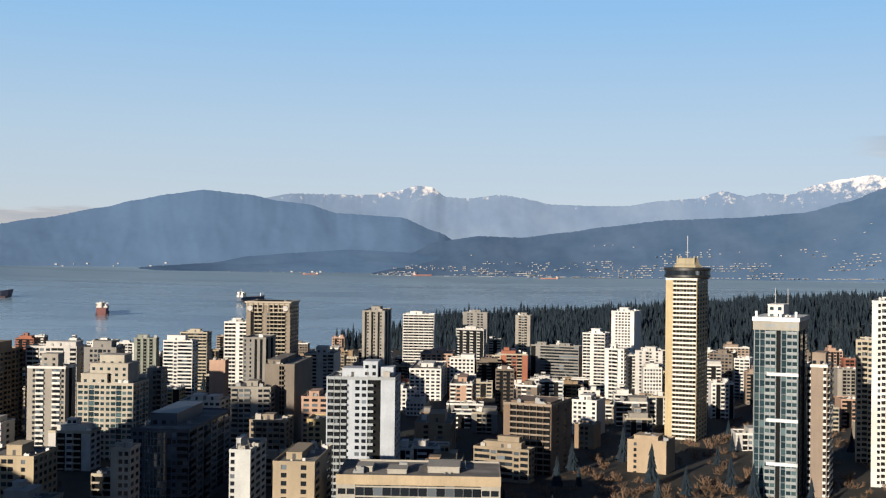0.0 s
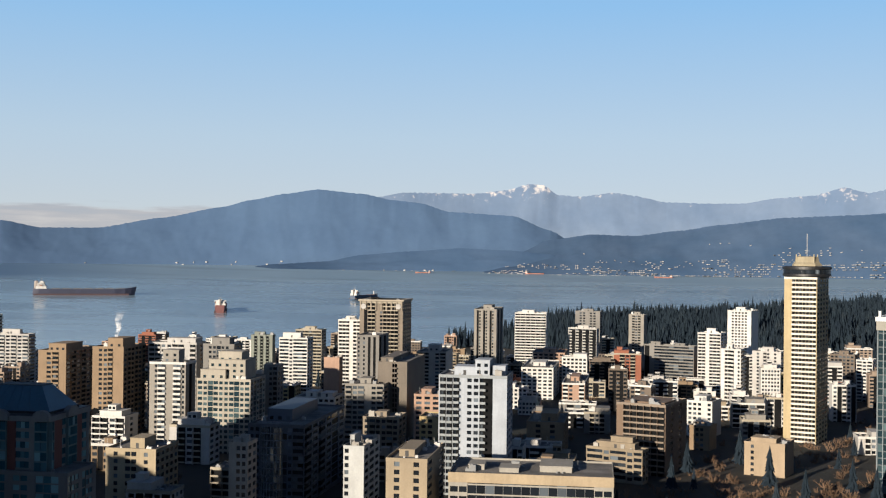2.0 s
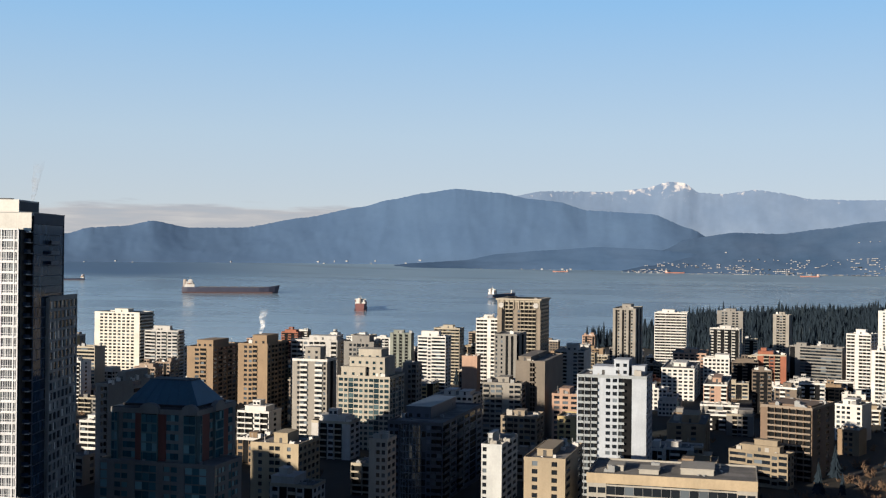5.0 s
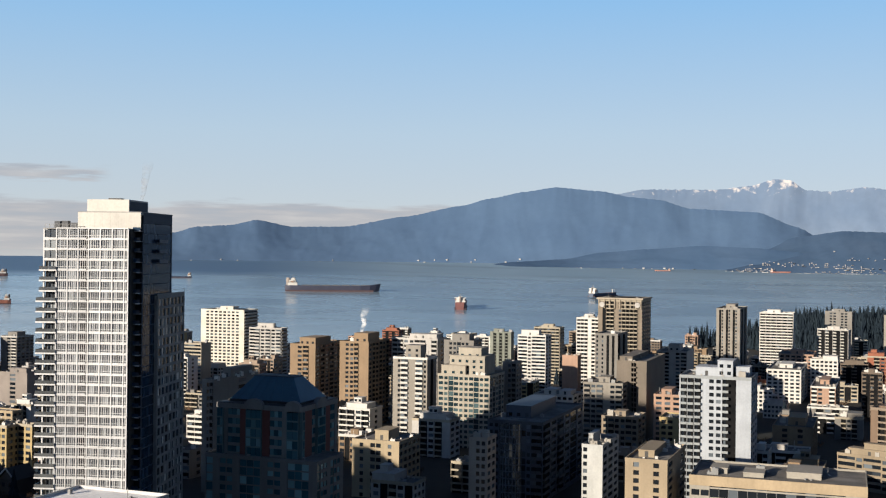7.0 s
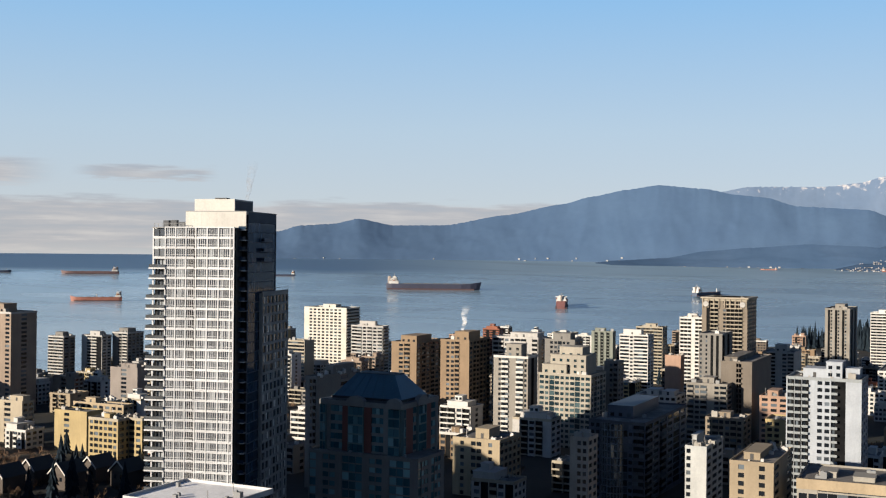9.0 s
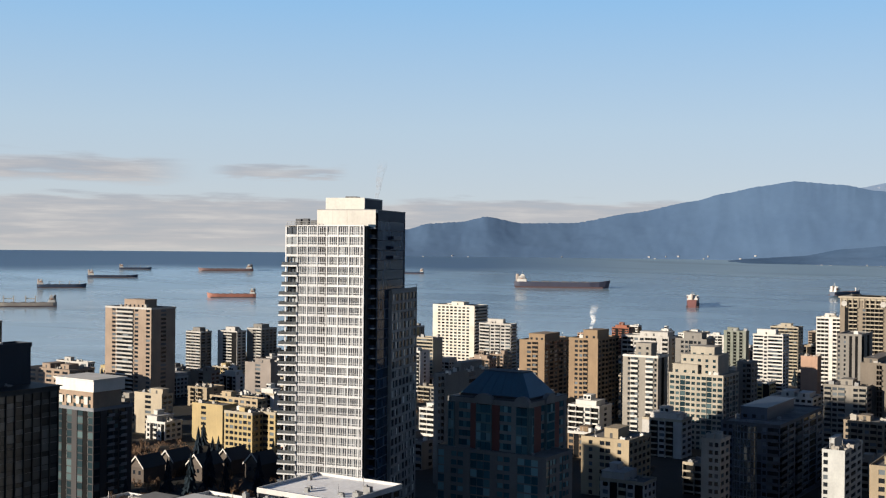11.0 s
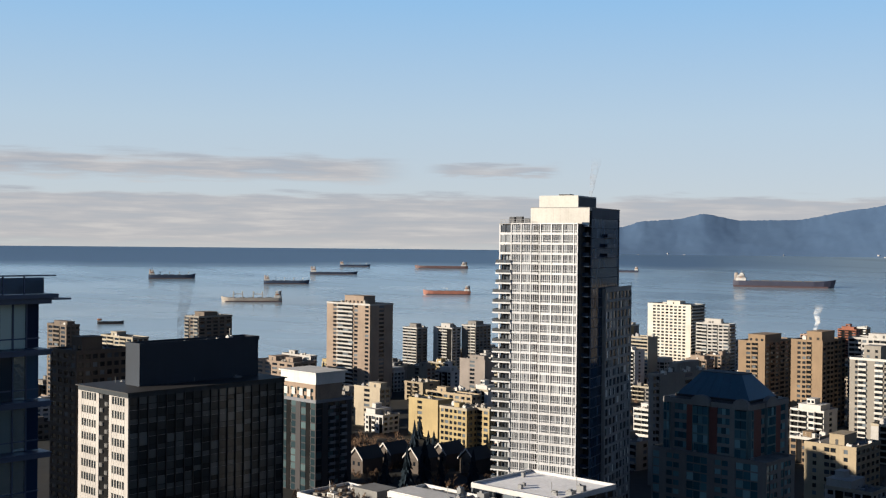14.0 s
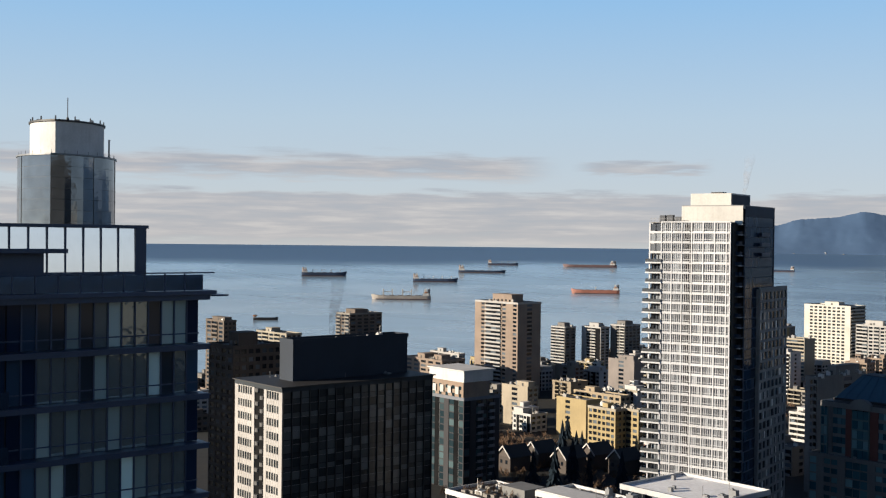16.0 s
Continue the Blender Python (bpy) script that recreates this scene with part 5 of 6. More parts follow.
tower(-199.3, 888.3, -4, 21.8, 15.3, 18.4, 65.1, "white tower with dark window bands", A='rrwrrr', B='ww', paint=WHITE, pent=((0.05, 0.7, 0.3, 0.7, 4),))
tower(-247.6, 975.5, -4, 18.3, 7.5, 15.8, 60.3, "grey-green apartment tower with a rooftop frame", A='pSpSpSp', B='pp', paint=wall(0.28,0.31,0.26), pent=((0.1, 0.6, 0.3, 0.7, 3),))
tower(-223.9, 676.2, -4, 29.3, 14.7, 23.6, 76.4, "white and grey apartment tower with balcony bands", A='sswwssps', B='pwp', paint=PALE, pent=((0.35, 0.95, 0.2, 0.8, 3.0),))
tower(-206.4, 616.5, -4, 19.8, 13.9, 25.3, 70.4, "cream tower with white balcony columns", A='pwbbppbbw', B='pdp', paint=STONE, trim=WHITE, near=True, pent=((0.3, 0.75, 0.2, 0.8, 7),))
tower(-194.7, 672.1, -4, 18.2, 14.1, 24.0, 76.3, "dark-topped grey residential tower", A='pwwgwwp', B='ww', paint=GREY, pent=((0.2, 0.8, 0.2, 0.8, 4),))
tower(-166.9, 592.7, -4, 28.0, 23.7, 26.2, 65.2, "pale stepped apartment block with punched windows", A='WwgWwwWgwW', B='wgwgw', paint=wall(0.50, 0.45, 0.36), glazing='teal', near=True, pent=((0.02, 0.5, 0.1, 0.9, 5), (0.15, 0.85, 0.2, 0.9, 10), (0.3, 0.75, 0.3, 0.8, 14)))
tower(-153.2, 627.4, -4, 7.1, 9.9, 25.4, 68.8, "slim dark grey residential tower", A='pws', B='ww', paint=GREY)
tower(-102.9, 646.4, -4, 21.2, 25.1, 25.2, 58.2, "grey-brown apartment block with white balconies", A='bwbpwb', B='ww', paint=STONE, near=True, pent=((0.3, 0.6, 0.3, 0.7, 3),))
tower(-82.1, 564.5, -4, 16.9, 17.8, 27.4, 51.3, "low brown apartment block with balconies", A='wbwwbw', B='ww', paint=wall(0.33,0.26,0.18), near=True, pent=((0.3, 0.6, 0.3, 0.7, 2.5),))
tower(-75.6, 458.0, -4, 7.4, 27.4, 30.2, 55.5, "small white stepped apartment block", A='Wppp', B='wWw', paint=wall(0.6,0.62,0.62), near=True, pent=((0.1, 0.35, 0.2, 0.6, 4),))
tower(-48.9, 415.7, -4, 13.7, 35.3, 31.4, 59.3, "low beige office block with a flat roof and dishes", A='pWppWp', B='wpw', paint=BEIGE, near=True, pent=((0.2, 0.6, 0.2, 0.8, 2.5),))
tower(-111.2, 411.0, -4, 6.2, 10.0, 31.2, 62.0, "narrow cream apartment block", A='pww', B='ww', paint=wall(0.6,0.5,0.4), near=True)
tower(28.7, 527.2, -24, 25.8, 7.5, 28.5, 44.4, "low tan terrace-roofed apartment block", A='rrwrrwr', B='ww', paint=wall(0.36,0.28,0.18), near=True, pent=((0.15, 0.85, 0.2, 0.9, 3), (0.4,0.8,0.3,0.8,5.5)))
tower(89.4, 705.1, -24, 14.4, 18.1, 23.7, 45.5, "white and cream apartment block", A='wwwpw', B='pp', paint=WHITE, pent=((0.2, 0.7, 0.2, 0.8, 3),))
tower(81.0, 642.7, -24, 10.3, 13.1, 25.3, 39.4, "plain beige apartment block", A='pwwp', B='pp', paint=TAN)
tower(15.4, 813.0, -4, 14.4, 65.6, 21.0, 45.4, "orange and white low apartment block", A='swps', B='ww', paint=PINK, trim=WHITE, pent=((0.3, 0.7, 0.3, 0.7, 3),))
tower(57.6, 764.3, -24, 13.7, 9.0, 22.2, 47.2, "brown and white apartment block", A='wswp', B='ww', paint=BROWN, trim=WHITE, pent=((0.3, 0.7, 0.3, 0.7, 3),))
tower(-10.4, 934.0, -4, 24.1, 66.5, 17.7, 43.9, "white low apartment block with flat roof", A='wwwwww', B='ww', paint=WHITE, pent=((0.3, 0.7, 0.3, 0.7, 3),))
tower(57.1, 1058.0, -24, 23.0, 11.8, 14.4, 42.2, "tan low apartment block", A='wswsw', B='ww', paint=CREAM, pent=((0.3, 0.7, 0.3, 0.7, 3),))
tower(-3.2, 1020.8, -4, 26.8, 40.0, 15.4, 47.5, "pinkish tan apartment block", A='wwwwww', B='ww', paint=PINK, pent=((0.3, 0.7, 0.3, 0.7, 3),))
tower(-91.2, 893.2, -4, 21.5, 32.5, 18.7, 56.7, "white and blue low tower", A='wspws', B='pp', paint=PALE, pent=((0.3, 0.7, 0.3, 0.7, 5),))
tower(-151.3, 791.3, -4, 10.1, 9.1, 21.1, 58.8, "plain pink rendered apartment block", A='ppp', B='pp', paint=PINK)
tower(-133.6, 658.6, -4, 22.4, 18.7, 24.7, 48.7, "white low apartment block with a busy roof", A='wwwwwww', B='ww', paint=WHITE, near=True, pent=((0.2, 0.5, 0.2, 0.8, 3), (0.6, 0.9, 0.2, 0.8, 2.5)))
tower(-58.5, 566.0, -4, 9.6, 16.7, 27.4, 51.7, "low yellow rendered apartment block", A='wwp', B='pp', paint=YELLOW, near=True)
tower(-68.4, 648.9, -4, 14.1, 23.0, 25.2, 52.9, "pale pink low apartment block", A='www', B='ww', paint=PINK, pent=((0.2, 0.6, 0.2, 0.8, 3),))
tower(-472.1, 904.5, -4, 41.9, 22.0, 15.5, 77.6, "tall cream apartment tower with a grid of windows", A='pwwwwwwwwp', B='bbb', paint=wall(0.86, 0.81, 0.70), pent=((0.35, 0.65, 0.3, 0.7, 3),))
tower(-416.8, 866.2, -4, 29.3, 9.4, 17.0, 65.6, "white tower with wrap-around balconies", A='sbwbwb', B='bb', paint=PALE, pent=((0.2, 0.7, 0.3, 0.7, 4),))
tower(-443.0, 795.2, -4, 17.1, 13.3, 18.4, 57.5, "cream and dark striped tower", A='rrr', B='pp', paint=CREAM)
tower(-297.3, 689.6, -4, 17.1, 38.3, 22.6, 70.3, "tan twin apartment tower with dark stepped side", A='pwsp', B='wswsws', paint=TAN, near=True, pent=((0.3, 0.95, 0.05, 0.6, 4.5),))
tower(-253.3, 660.4, -4, 18.2, 29.8, 23.8, 75.1, "tan apartment tower with a steaming chimney", A='pwwspp', B='wswsws', paint=TAN, near=True, pent=((0.45, 0.95, 0.05, 0.6, 5.5),))
tower(-228.7, 440.1, -4, 4.8, 34.6, 29.4, 76.2, "grey concrete block with a plain penthouse", A='pws', B='ppwp', paint=GREY, near=True, pent=((0.1, 0.9, 0.4, 0.9, 4),))
tower(-160.6, 444.6, -4, 19.7, 21.7, 25.6, 53.9, "beige apartment block with a small roof house", A='pwpWWpwp', B='wwwww', paint=wall(0.52,0.41,0.25), near=True, storey=2.84, pent=((0.38, 0.68, 0.2, 0.7, 4),))
tower(-301.7, 551.2, -4, 13.8, 11.1, 25.8, 41.7, "white stepped terrace block", A='sss', B='ww', paint=WHITE, pent=((0.2, 0.8, 0.2, 0.8, 3),))
tower(-547.5, 587.2, -4, 42.7, 21.2, 21.2, 86.5, "coral and grey apartment tower with stacked balconies", A='pwbbbwpw', B='pwp', paint=CORAL, trim=PALE, pent=((0.3, 0.75, 0.2, 0.7, 5.5),))
tower(-705.1, 832.6, -4, 17.8, 13.7, 7.6, 48.5, "dark apartment tower with white balconies", A='sss', B='ww', paint=GREY, trim=PALE, pent=((0.3, 0.8, 0.2, 0.7, 4),))
tower(-682.7, 852.5, -4, 23.1, 11.8, 9.6, 48.8, "white-balconied dark apartment tower", A='pssd', B='ww', paint=PALE, pent=((0.3, 0.8, 0.2, 0.7, 4),))
tower(-661.9, 870.4, -4, 16.9, 21.0, 11.4, 51.2, "dark apartment tower beside its twins", A='pws', B='wwww', paint=GREY, trim=PALE, pent=((0.2, 0.8, 0.2, 0.7, 4),))
tower(-519.5, 620.5, -4, 18.0, 8.5, 21.1, 42.5, "brown plain apartment block", A='pwp', B='ww', paint=GREY, pent=((0.5, 0.9, 0.2, 0.7, 3),))
tower(-465.8, 613.7, -4, 21.4, 9.1, 22.1, 51.7, "pinkish grey slab block", A='pprpp', B='pp', paint=wall(0.34,0.29,0.26), pent=((0.3, 0.9, 0.2, 0.7, 3),))
tower(-388.3, 471.7, -4, 20.4, 10.8, 26.3, 46.9, "yellow plastered apartment block", A='pwpp', B='pp', paint=YELLOW, near=True)
tower(-406.0, 512.9, -4, 34.4, 7.1, 25.2, 44.4, "pale yellow long apartment block", A='wwwwwwww', B='ww', paint=wall(0.55,0.42,0.25), near=True, pent=((0.2, 0.4, 0.2, 0.8, 3),))
tower(-350.4, 450.6, -4, 17.1, 13.7, 27.4, 48.5, "yellow old apartment house with bay windows", A='wWwwWw', B='www', paint=YELLOW, trim=CREAM, near=True, pent=((0.3, 0.5, 0.3, 0.6, 2),))
tower(-339.3, 452.2, -4, 11.6, 4.2, 27.5, 48.6, "cream and yellow old apartment house", A='wWw', B='www', paint=YELLOW, trim=CREAM, near=True)
tower(-437.8, 480.4, -4, 20.1, 7.8, 25.3, 48.0, "cream small apartment block", A='pwp', B='ww', paint=wall(0.55,0.46,0.32), near=True, pent=((0.5, 0.95, 0.2, 0.8, 3),))
tower(-704.8, 585.1, -4, 17.7, 30.5, 7.6, 70.4, "dark brown tower with a stepped roof", A='bwb', B='wwwww', paint=BROWN, trim=STONE, pent=((0.2, 0.9, 0.2, 0.6, 3.5),))
tower(-566.9, 537.0, -4, 38.2, 19.3, 18.8, 49.2, "tan low apartment block with roof houses", A='wwwww', B='www', paint=CORAL, pent=((0.2, 0.4, 0.2, 0.8, 3), (0.6,0.8,0.3,0.7,3)))
tower(-628.1, 608.0, -4, 32.5, 5.5, 13.9, 43.9, "pale low apartment block", A='wwww', B='www', paint=PALE, pent=((0.2, 0.4, 0.2, 0.8, 3),))
tower(-681.4, 491.2, -4, 39.8, 12.0, 10.6, 61.3, "cream and brown low apartment block", A='wswsw', B='www', paint=CREAM, pent=((0.2, 0.4, 0.2, 0.8, 3),))
tower(-647.5, 420.7, -4, 23.2, 8.5, 14.7, 74.7, "old brown apartment tower with a flat cap", A='wsw', B='www', paint=BROWN, pent=((0.2, 0.9, 0.2, 0.8, 2.5),))
tower(-340.5, 231.3, -4, 16.2, 18.6, 31.6, 91.9, "dark brown brick block with a cornice", A='wwww', B='wwwwwww', paint=wall(0.11,0.08,0.06), near=True, pent=((0.6, 1.0, 0.1, 0.5, 5),))
# dark paint stands in for the shade over the lower storeys
storeyed = tower(-328.3, 327.5, -4, 20.4, 18.3, 30.2, 67.3, "brick and blue glass apartment block painted shade-dark below a white roof storey", A='gdgpgdg', B='gpbwbp', paint=wall(0.05, 0.048, 0.055), trim=wall(0.26, 0.28, 0.32), near=True, glazing='teal', pent=((0.0, 0.98, 0.0, 0.75, 6.6),), crown=wall(0.46, 0.32, 0.22))
box_part("roof_storey", [(-10.6, 10.6, -9.6, 5.5, 44.0, 48.2), (-11.2, 11.2, -10.3, 6.2, 48.2, 48.7)], wall(1.0, 0.97, 0.92), storeyed, "white flat-roofed top storey")
for k in range(4):
    box_part("storey_window", [(-8.4 + 4.6 * k, -6.4 + 4.6 * k, -9.66, -9.6, 39.2, 42.0)], WHITE, storeyed)
landmark(145.6, 692.0, -24, 17.5, 31.3, 23.8, 119.2, "tall pale yellow slab hotel with a round dark restaurant storey")
white_tower(-177.5, 280.56, 12)
brick_glass_tower(-167.9, 357.4, -4, 29.3, 25.5, 29.5, 48.5, "shaded brick and teal glass tower with a dark hipped roof", 1.03)
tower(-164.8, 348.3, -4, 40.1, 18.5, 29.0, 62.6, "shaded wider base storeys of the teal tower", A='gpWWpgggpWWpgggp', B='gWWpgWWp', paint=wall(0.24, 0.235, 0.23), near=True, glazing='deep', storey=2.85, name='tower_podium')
bow_block = tower(-105.9, 479.5, -4, 22.2, 62.4, 29.5, 62.4, "dark blue-grey apartment block with a bowed glass bay", A='wwgggggwbb', B='bwbwgw', paint=NAVY, trim=wall(0.09, 0.1, 0.12), near=True, pent=((0.15, 0.62, 0.2, 0.8, 5),), name='bow_front_block')
bow_bay(bow_block, 22.2, 62.4, 32.9)
black_office(-277.9, 221.8, -4, 25.6, 54.0, 33.1, 86.4, "black glass office block with a pale ribbed end wall")
tower(-277.5, 225.2, -4, 6.5, 42.0, 86.6, 99.0, "black windowless plant block on the office roof", A='p', B='p', paint=wall(0.018, 0.034, 0.06, 0.8), name='plant_block', top=DARK)
fascia_block = tower(-7.1, 415.5, -2, 55.8, 30.0, 31.5, 54.4, "low office block with a broad beige fascia and dark glazing", A='WWggggggggggggggWW', B='ww', paint=wall(0.45,0.42,0.36), near=True, storey=3.4, pent=((0.1, 0.2, 0.3, 0.6, 2), (0.3, 0.42, 0.2, 0.5, 1.6), (0.55, 0.75, 0.3, 0.8, 2.2)), name='office_block')
box_part("fascia", [(-28.4, 28.4, -15.9, -15.4, 20.5, 23.9)], wall(0.55, 0.42, 0.25), fascia_block, "broad beige fascia band")
tower(-158.7, 236.5, -4, 25.4, 22.9, 35.0, 70.2, "podium with a pale membrane roof beside the white tower", A='gggggggg', B='ggwggw', paint=wall(0.2, 0.22, 0.25), trim=wall(0.8, 0.8, 0.8), near=True, name='podium_block', top=wall(1.5, 1.5, 1.5), pent=())
tower(-169.2, 211.5, -4, 25.0, 12.0, 35.3, 69.7, "low terrace block with pale canopy roofs", A='gpgpgp', B='gg', paint=wall(0.35, 0.35, 0.34), trim=wall(0.9, 0.9, 0.88), crown=wall(0.9, 0.9, 0.88), near=True, name='terrace_block', top=wall(0.3, 0.3, 0.29), pent=((0.0, 0.8, 0.0, 0.6, 0.9),))
tower(-188.4, 205.5, -4, 31.4, 16.0, 35.1, 67.6, "low garden terrace block with planters", A='gpgpgpgp', B='gg', paint=wall(0.3, 0.3, 0.29), trim=wall(0.9, 0.9, 0.88), near=True, name='terrace_block', top=wall(0.16, 0.14, 0.11), pent=((0.35, 0.6, 0.5, 0.9, 2.4),))
TERRACE = (-188.4, 205.5, 31.4, 16.0, 67.6)
balcony_glass_tower(-73.4, 22.8, -4, 20.0, 34.0, 42.0, 126.4, "dark glass condominium tower with bowed balcony slabs and roof terrace")
lens_tower(-360.0, 174.4, -37.2, 24.4, 33.4, 154.4, 165.6, "bow-sided mirror glass tower with a pale roof drum")
# unseen blocks added out of view to cast shadows and be reflected
for sx, sy, sw, sh in ((-150, -85, 78, 165), (-20, -190, 50, 170), (-340, -260, 55, 150), (95, -130, 50, 160), (130, 40, 36, 118), (175, 105, 44, 116)):
    box_part("unseen_light_block", [(sx - sw / 2, sx + sw / 2, sy - sw / 2, sy + sw / 2, 20, sh)], GREY)["kind"] = "structure"
# unseen row added to hold back low sky light and darken reflections
for k in range(11):
    sy = -160 + 84 * k
    sx = max(250, 0.50 * sy + 70) + 14 * (k % 3)
    sh = 78 + 11 * ((k * 5) % 4) if k < 5 else 190
    box_part("unseen_light_block", [(sx - 24, sx + 24, sy - 25, sy + 25, -5, sh), (sx - 12, sx + 12, sy - 12, sy + 12, sh, sh + 6)], GREY)["kind"] = "structure"
HULL_DARK, HULL_RED, HULL_BLUE = wall(0.05, 0.056, 0.105, 0.6), wall(0.52, 0.17, 0.10, 0.6), wall(0.04, 0.075, 0.15, 0.6)
HULL_SAND = wall(0.62, 0.54, 0.46, 0.6)
ship(-1256, 3014, 15.5, 22.6, 261, HULL_DARK, "very long dark red bulk carrier at anchor", 0, "grey", 1.1)
ship(-745, 2551, 1.1, 105.0, 170, wall(0.24, 0.07, 0.065, 0.6), "red and white freighter seen end on", 0, "red", 1.6)
ship(-512, 3121, 13.9, 71.3, 140, HULL_BLUE, "blue-grey freighter with white deckhouse at anchor", 2, "red", 1.0)
ship(-472, 4152, 67.9, 186.5, 54, HULL_RED, "small orange-hulled distant freighter", 2, "red", 1.0)
ship(-73, 4177, 67.9, 1.0, 67, HULL_RED, "small orange-red distant freighter", 0, "red", 1.0)
ship(375, 4087, 62.2, 174.8, 61, HULL_RED, "small orange freighter near the far shore", 1, "red", 1.0)
ship(-2633, 2053, 18.3, 52.0, 126, HULL_BLUE, "dark blue bulk carrier with deck cranes", 4, "grey", 1.5)
ship(-2289, 2165, 11.5, 46.6, 120, HULL_BLUE, "dark blue bulk carrier with pale cranes", 4, "grey", 1.3)
ship(-1834, 1638, 0.0, 228.2, 124, HULL_SAND, "sand-coloured freighter with goalpost cranes", 0, "grey", 1.2, 2)
ship(-2470, 2531, 27.2, 44.3, 141, HULL_BLUE, "long dark tanker with white deckhouse", 0, "grey", 0.8)
ship(-2633, 2798, 44.3, 43.3, 99, HULL_BLUE, "far dark freighter with deck cranes", 4, "grey", 1.0)
ship(-2389, 2951, 41.5, 219.0, 171, wall(0.24, 0.13, 0.13, 0.6), "faint red bulk carrier far out", 0, "grey", 0.8)
ship(-1736, 2166, 2.6, 218.7, 112, HULL_RED, "bright orange-red tanker with white deckhouse", 1, "red", 1.45)
ship(-1879, 3238, 38.4, 210.1, 98, HULL_BLUE, "blue-grey freighter half hidden by a tower", 0, "grey", 1.0)
ship(-1492, 1050, 0.0, 54.9, 38, DARK, "low dark barge with a covered deck", 0, "grey", 1.9)


# ---- smaller houses, trees, woods ----
def clear_of(x, y, taken, gap):
    return all(math.hypot(x - a, y - b) > gap + r for a, b, r in taken)


def low_rises():
    rnd = random.Random(11)
    taken = [(o.matrix_world.translation.x, o.matrix_world.translation.y, 17) for o in scene.objects if o.parent is None and o.get("category") == "building"]
    paints = (WHITE, WHITE, CREAM, STONE, GREY, TAN, GREY, BROWN, PINK, PALE, CORAL, YELLOW, RED, BEIGE)
    words = ("white", "white", "cream", "stone-coloured", "grey", "tan", "grey", "brown", "pinkish", "pale", "coral", "ochre", "brick-red", "beige")
    made = 0
    for k in range(20000):
        az, r = rnd.uniform(-60, 27), math.sqrt(rnd.uniform(420 ** 2, 1400 ** 2))
        x, y = r * math.sin(radians(az)), r * math.cos(radians(az))
        if r > shore(az) - 60 or r < 420 or (az > -3 and r > 1330):
            continue
        if az < -44 and r < 600 or az > 2 and r < 660 or -47 < az < -36 and r < 590:
            continue
        w, d = rnd.uniform(11, 24), rnd.uniform(10, 17)
        if not clear_of(x, y, taken, max(w, d) * 0.55):
            continue
        taken.append((x, y, max(w, d) * 0.5))
        g = ground_z(x, y)
        i = rnd.choice((0, 0, 1, 2, 3, 4, 5, 6, 7, 8, 9, 9, 10, 11, 12, 13))
        tall = rnd.choice((9, 9, 12, 12, 15, 18)) if r < 800 else rnd.choice((9, 12, 15, 18, 24, 30))
        if r < 540:
            tall = min(tall, 12)
        if az < -36:
            tall = min(tall, 14)
        cols = rnd.choice(("wwwwww", "swsws", "WdWdW", "pSwSp", "bdbdb", "sdsds", "SSwS", "wdswd"))
        tower(x, y, -4, w, d, g - 2, g + tall, words[i] + " low apartment house with a flat roof", A=cols, B=rnd.choice(("www", "pwp", "ww")), C="p", paint=paints[i], pent=rnd.choice(((), ((0.3, 0.6, 0.3, 0.7, 2.6),), ((0.0, 0.55, 0.0, 1.0, 3.2), (0.1, 0.3, 0.3, 0.7, 5.6)), ((0.45, 1.0, 0.1, 1.0, 3.0),), ((0.1, 0.25, 0.2, 0.5, 2.4), (0.6, 0.85, 0.4, 0.8, 3.0)), ((0.15, 0.85, 0.15, 0.85, 3.0), (0.35, 0.6, 0.3, 0.7, 5.8)))), trim=rnd.choice((None, None, WHITE, CREAM)), storey=rnd.choice((2.7, 2.85, 3.0)), name="apartment_house")
        made += 1
        if made >= 395:
            break
    return taken


def bare_tree_mesh(seed, size):
    """A leafless tree: tapered trunk, forking limbs and fine twigs."""
    rnd = random.Random(seed)
    verts, faces = [], []

    def limb(p, q, r0, r1):
        n = (q - p).normalized()
        u = n.orthogonal().normalized()
        v = n.cross(u)
        i = len(verts)
        for c, r in ((p, r0), (q, r1)):
            for k in range(3):
                a = 2 * math.pi * k / 3
                verts.append(c + (u * math.cos(a) + v * math.sin(a)) * r)
        for k in range(3):
            faces.append((i + k, i + (k + 1) % 3, i + 3 + (k + 1) % 3, i + 3 + k))

    def grow(p, way, length, r, depth):
        q = p + way * length
        limb(p, q, r, r * 0.62)
        if depth == 0:
            return
        for k in range(3 if depth > 1 else 4):
            w = (way + Vector((rnd.uniform(-1, 1), rnd.uniform(-1, 1), rnd.uniform(-0.1, 0.7))) * 0.75).normalized()
            grow(p.lerp(q, rnd.uniform(0.6, 1.0)), w, length * rnd.uniform(0.6, 0.82), r * 0.58, depth - 1)

    grow(Vector((0, 0, -0.5)), Vector((0, 0, 1)), size * 0.3, size * 0.034, 4)
    me = bpy.data.meshes.new("bare_tree")
    me.from_pydata(verts, [], faces)
    return me


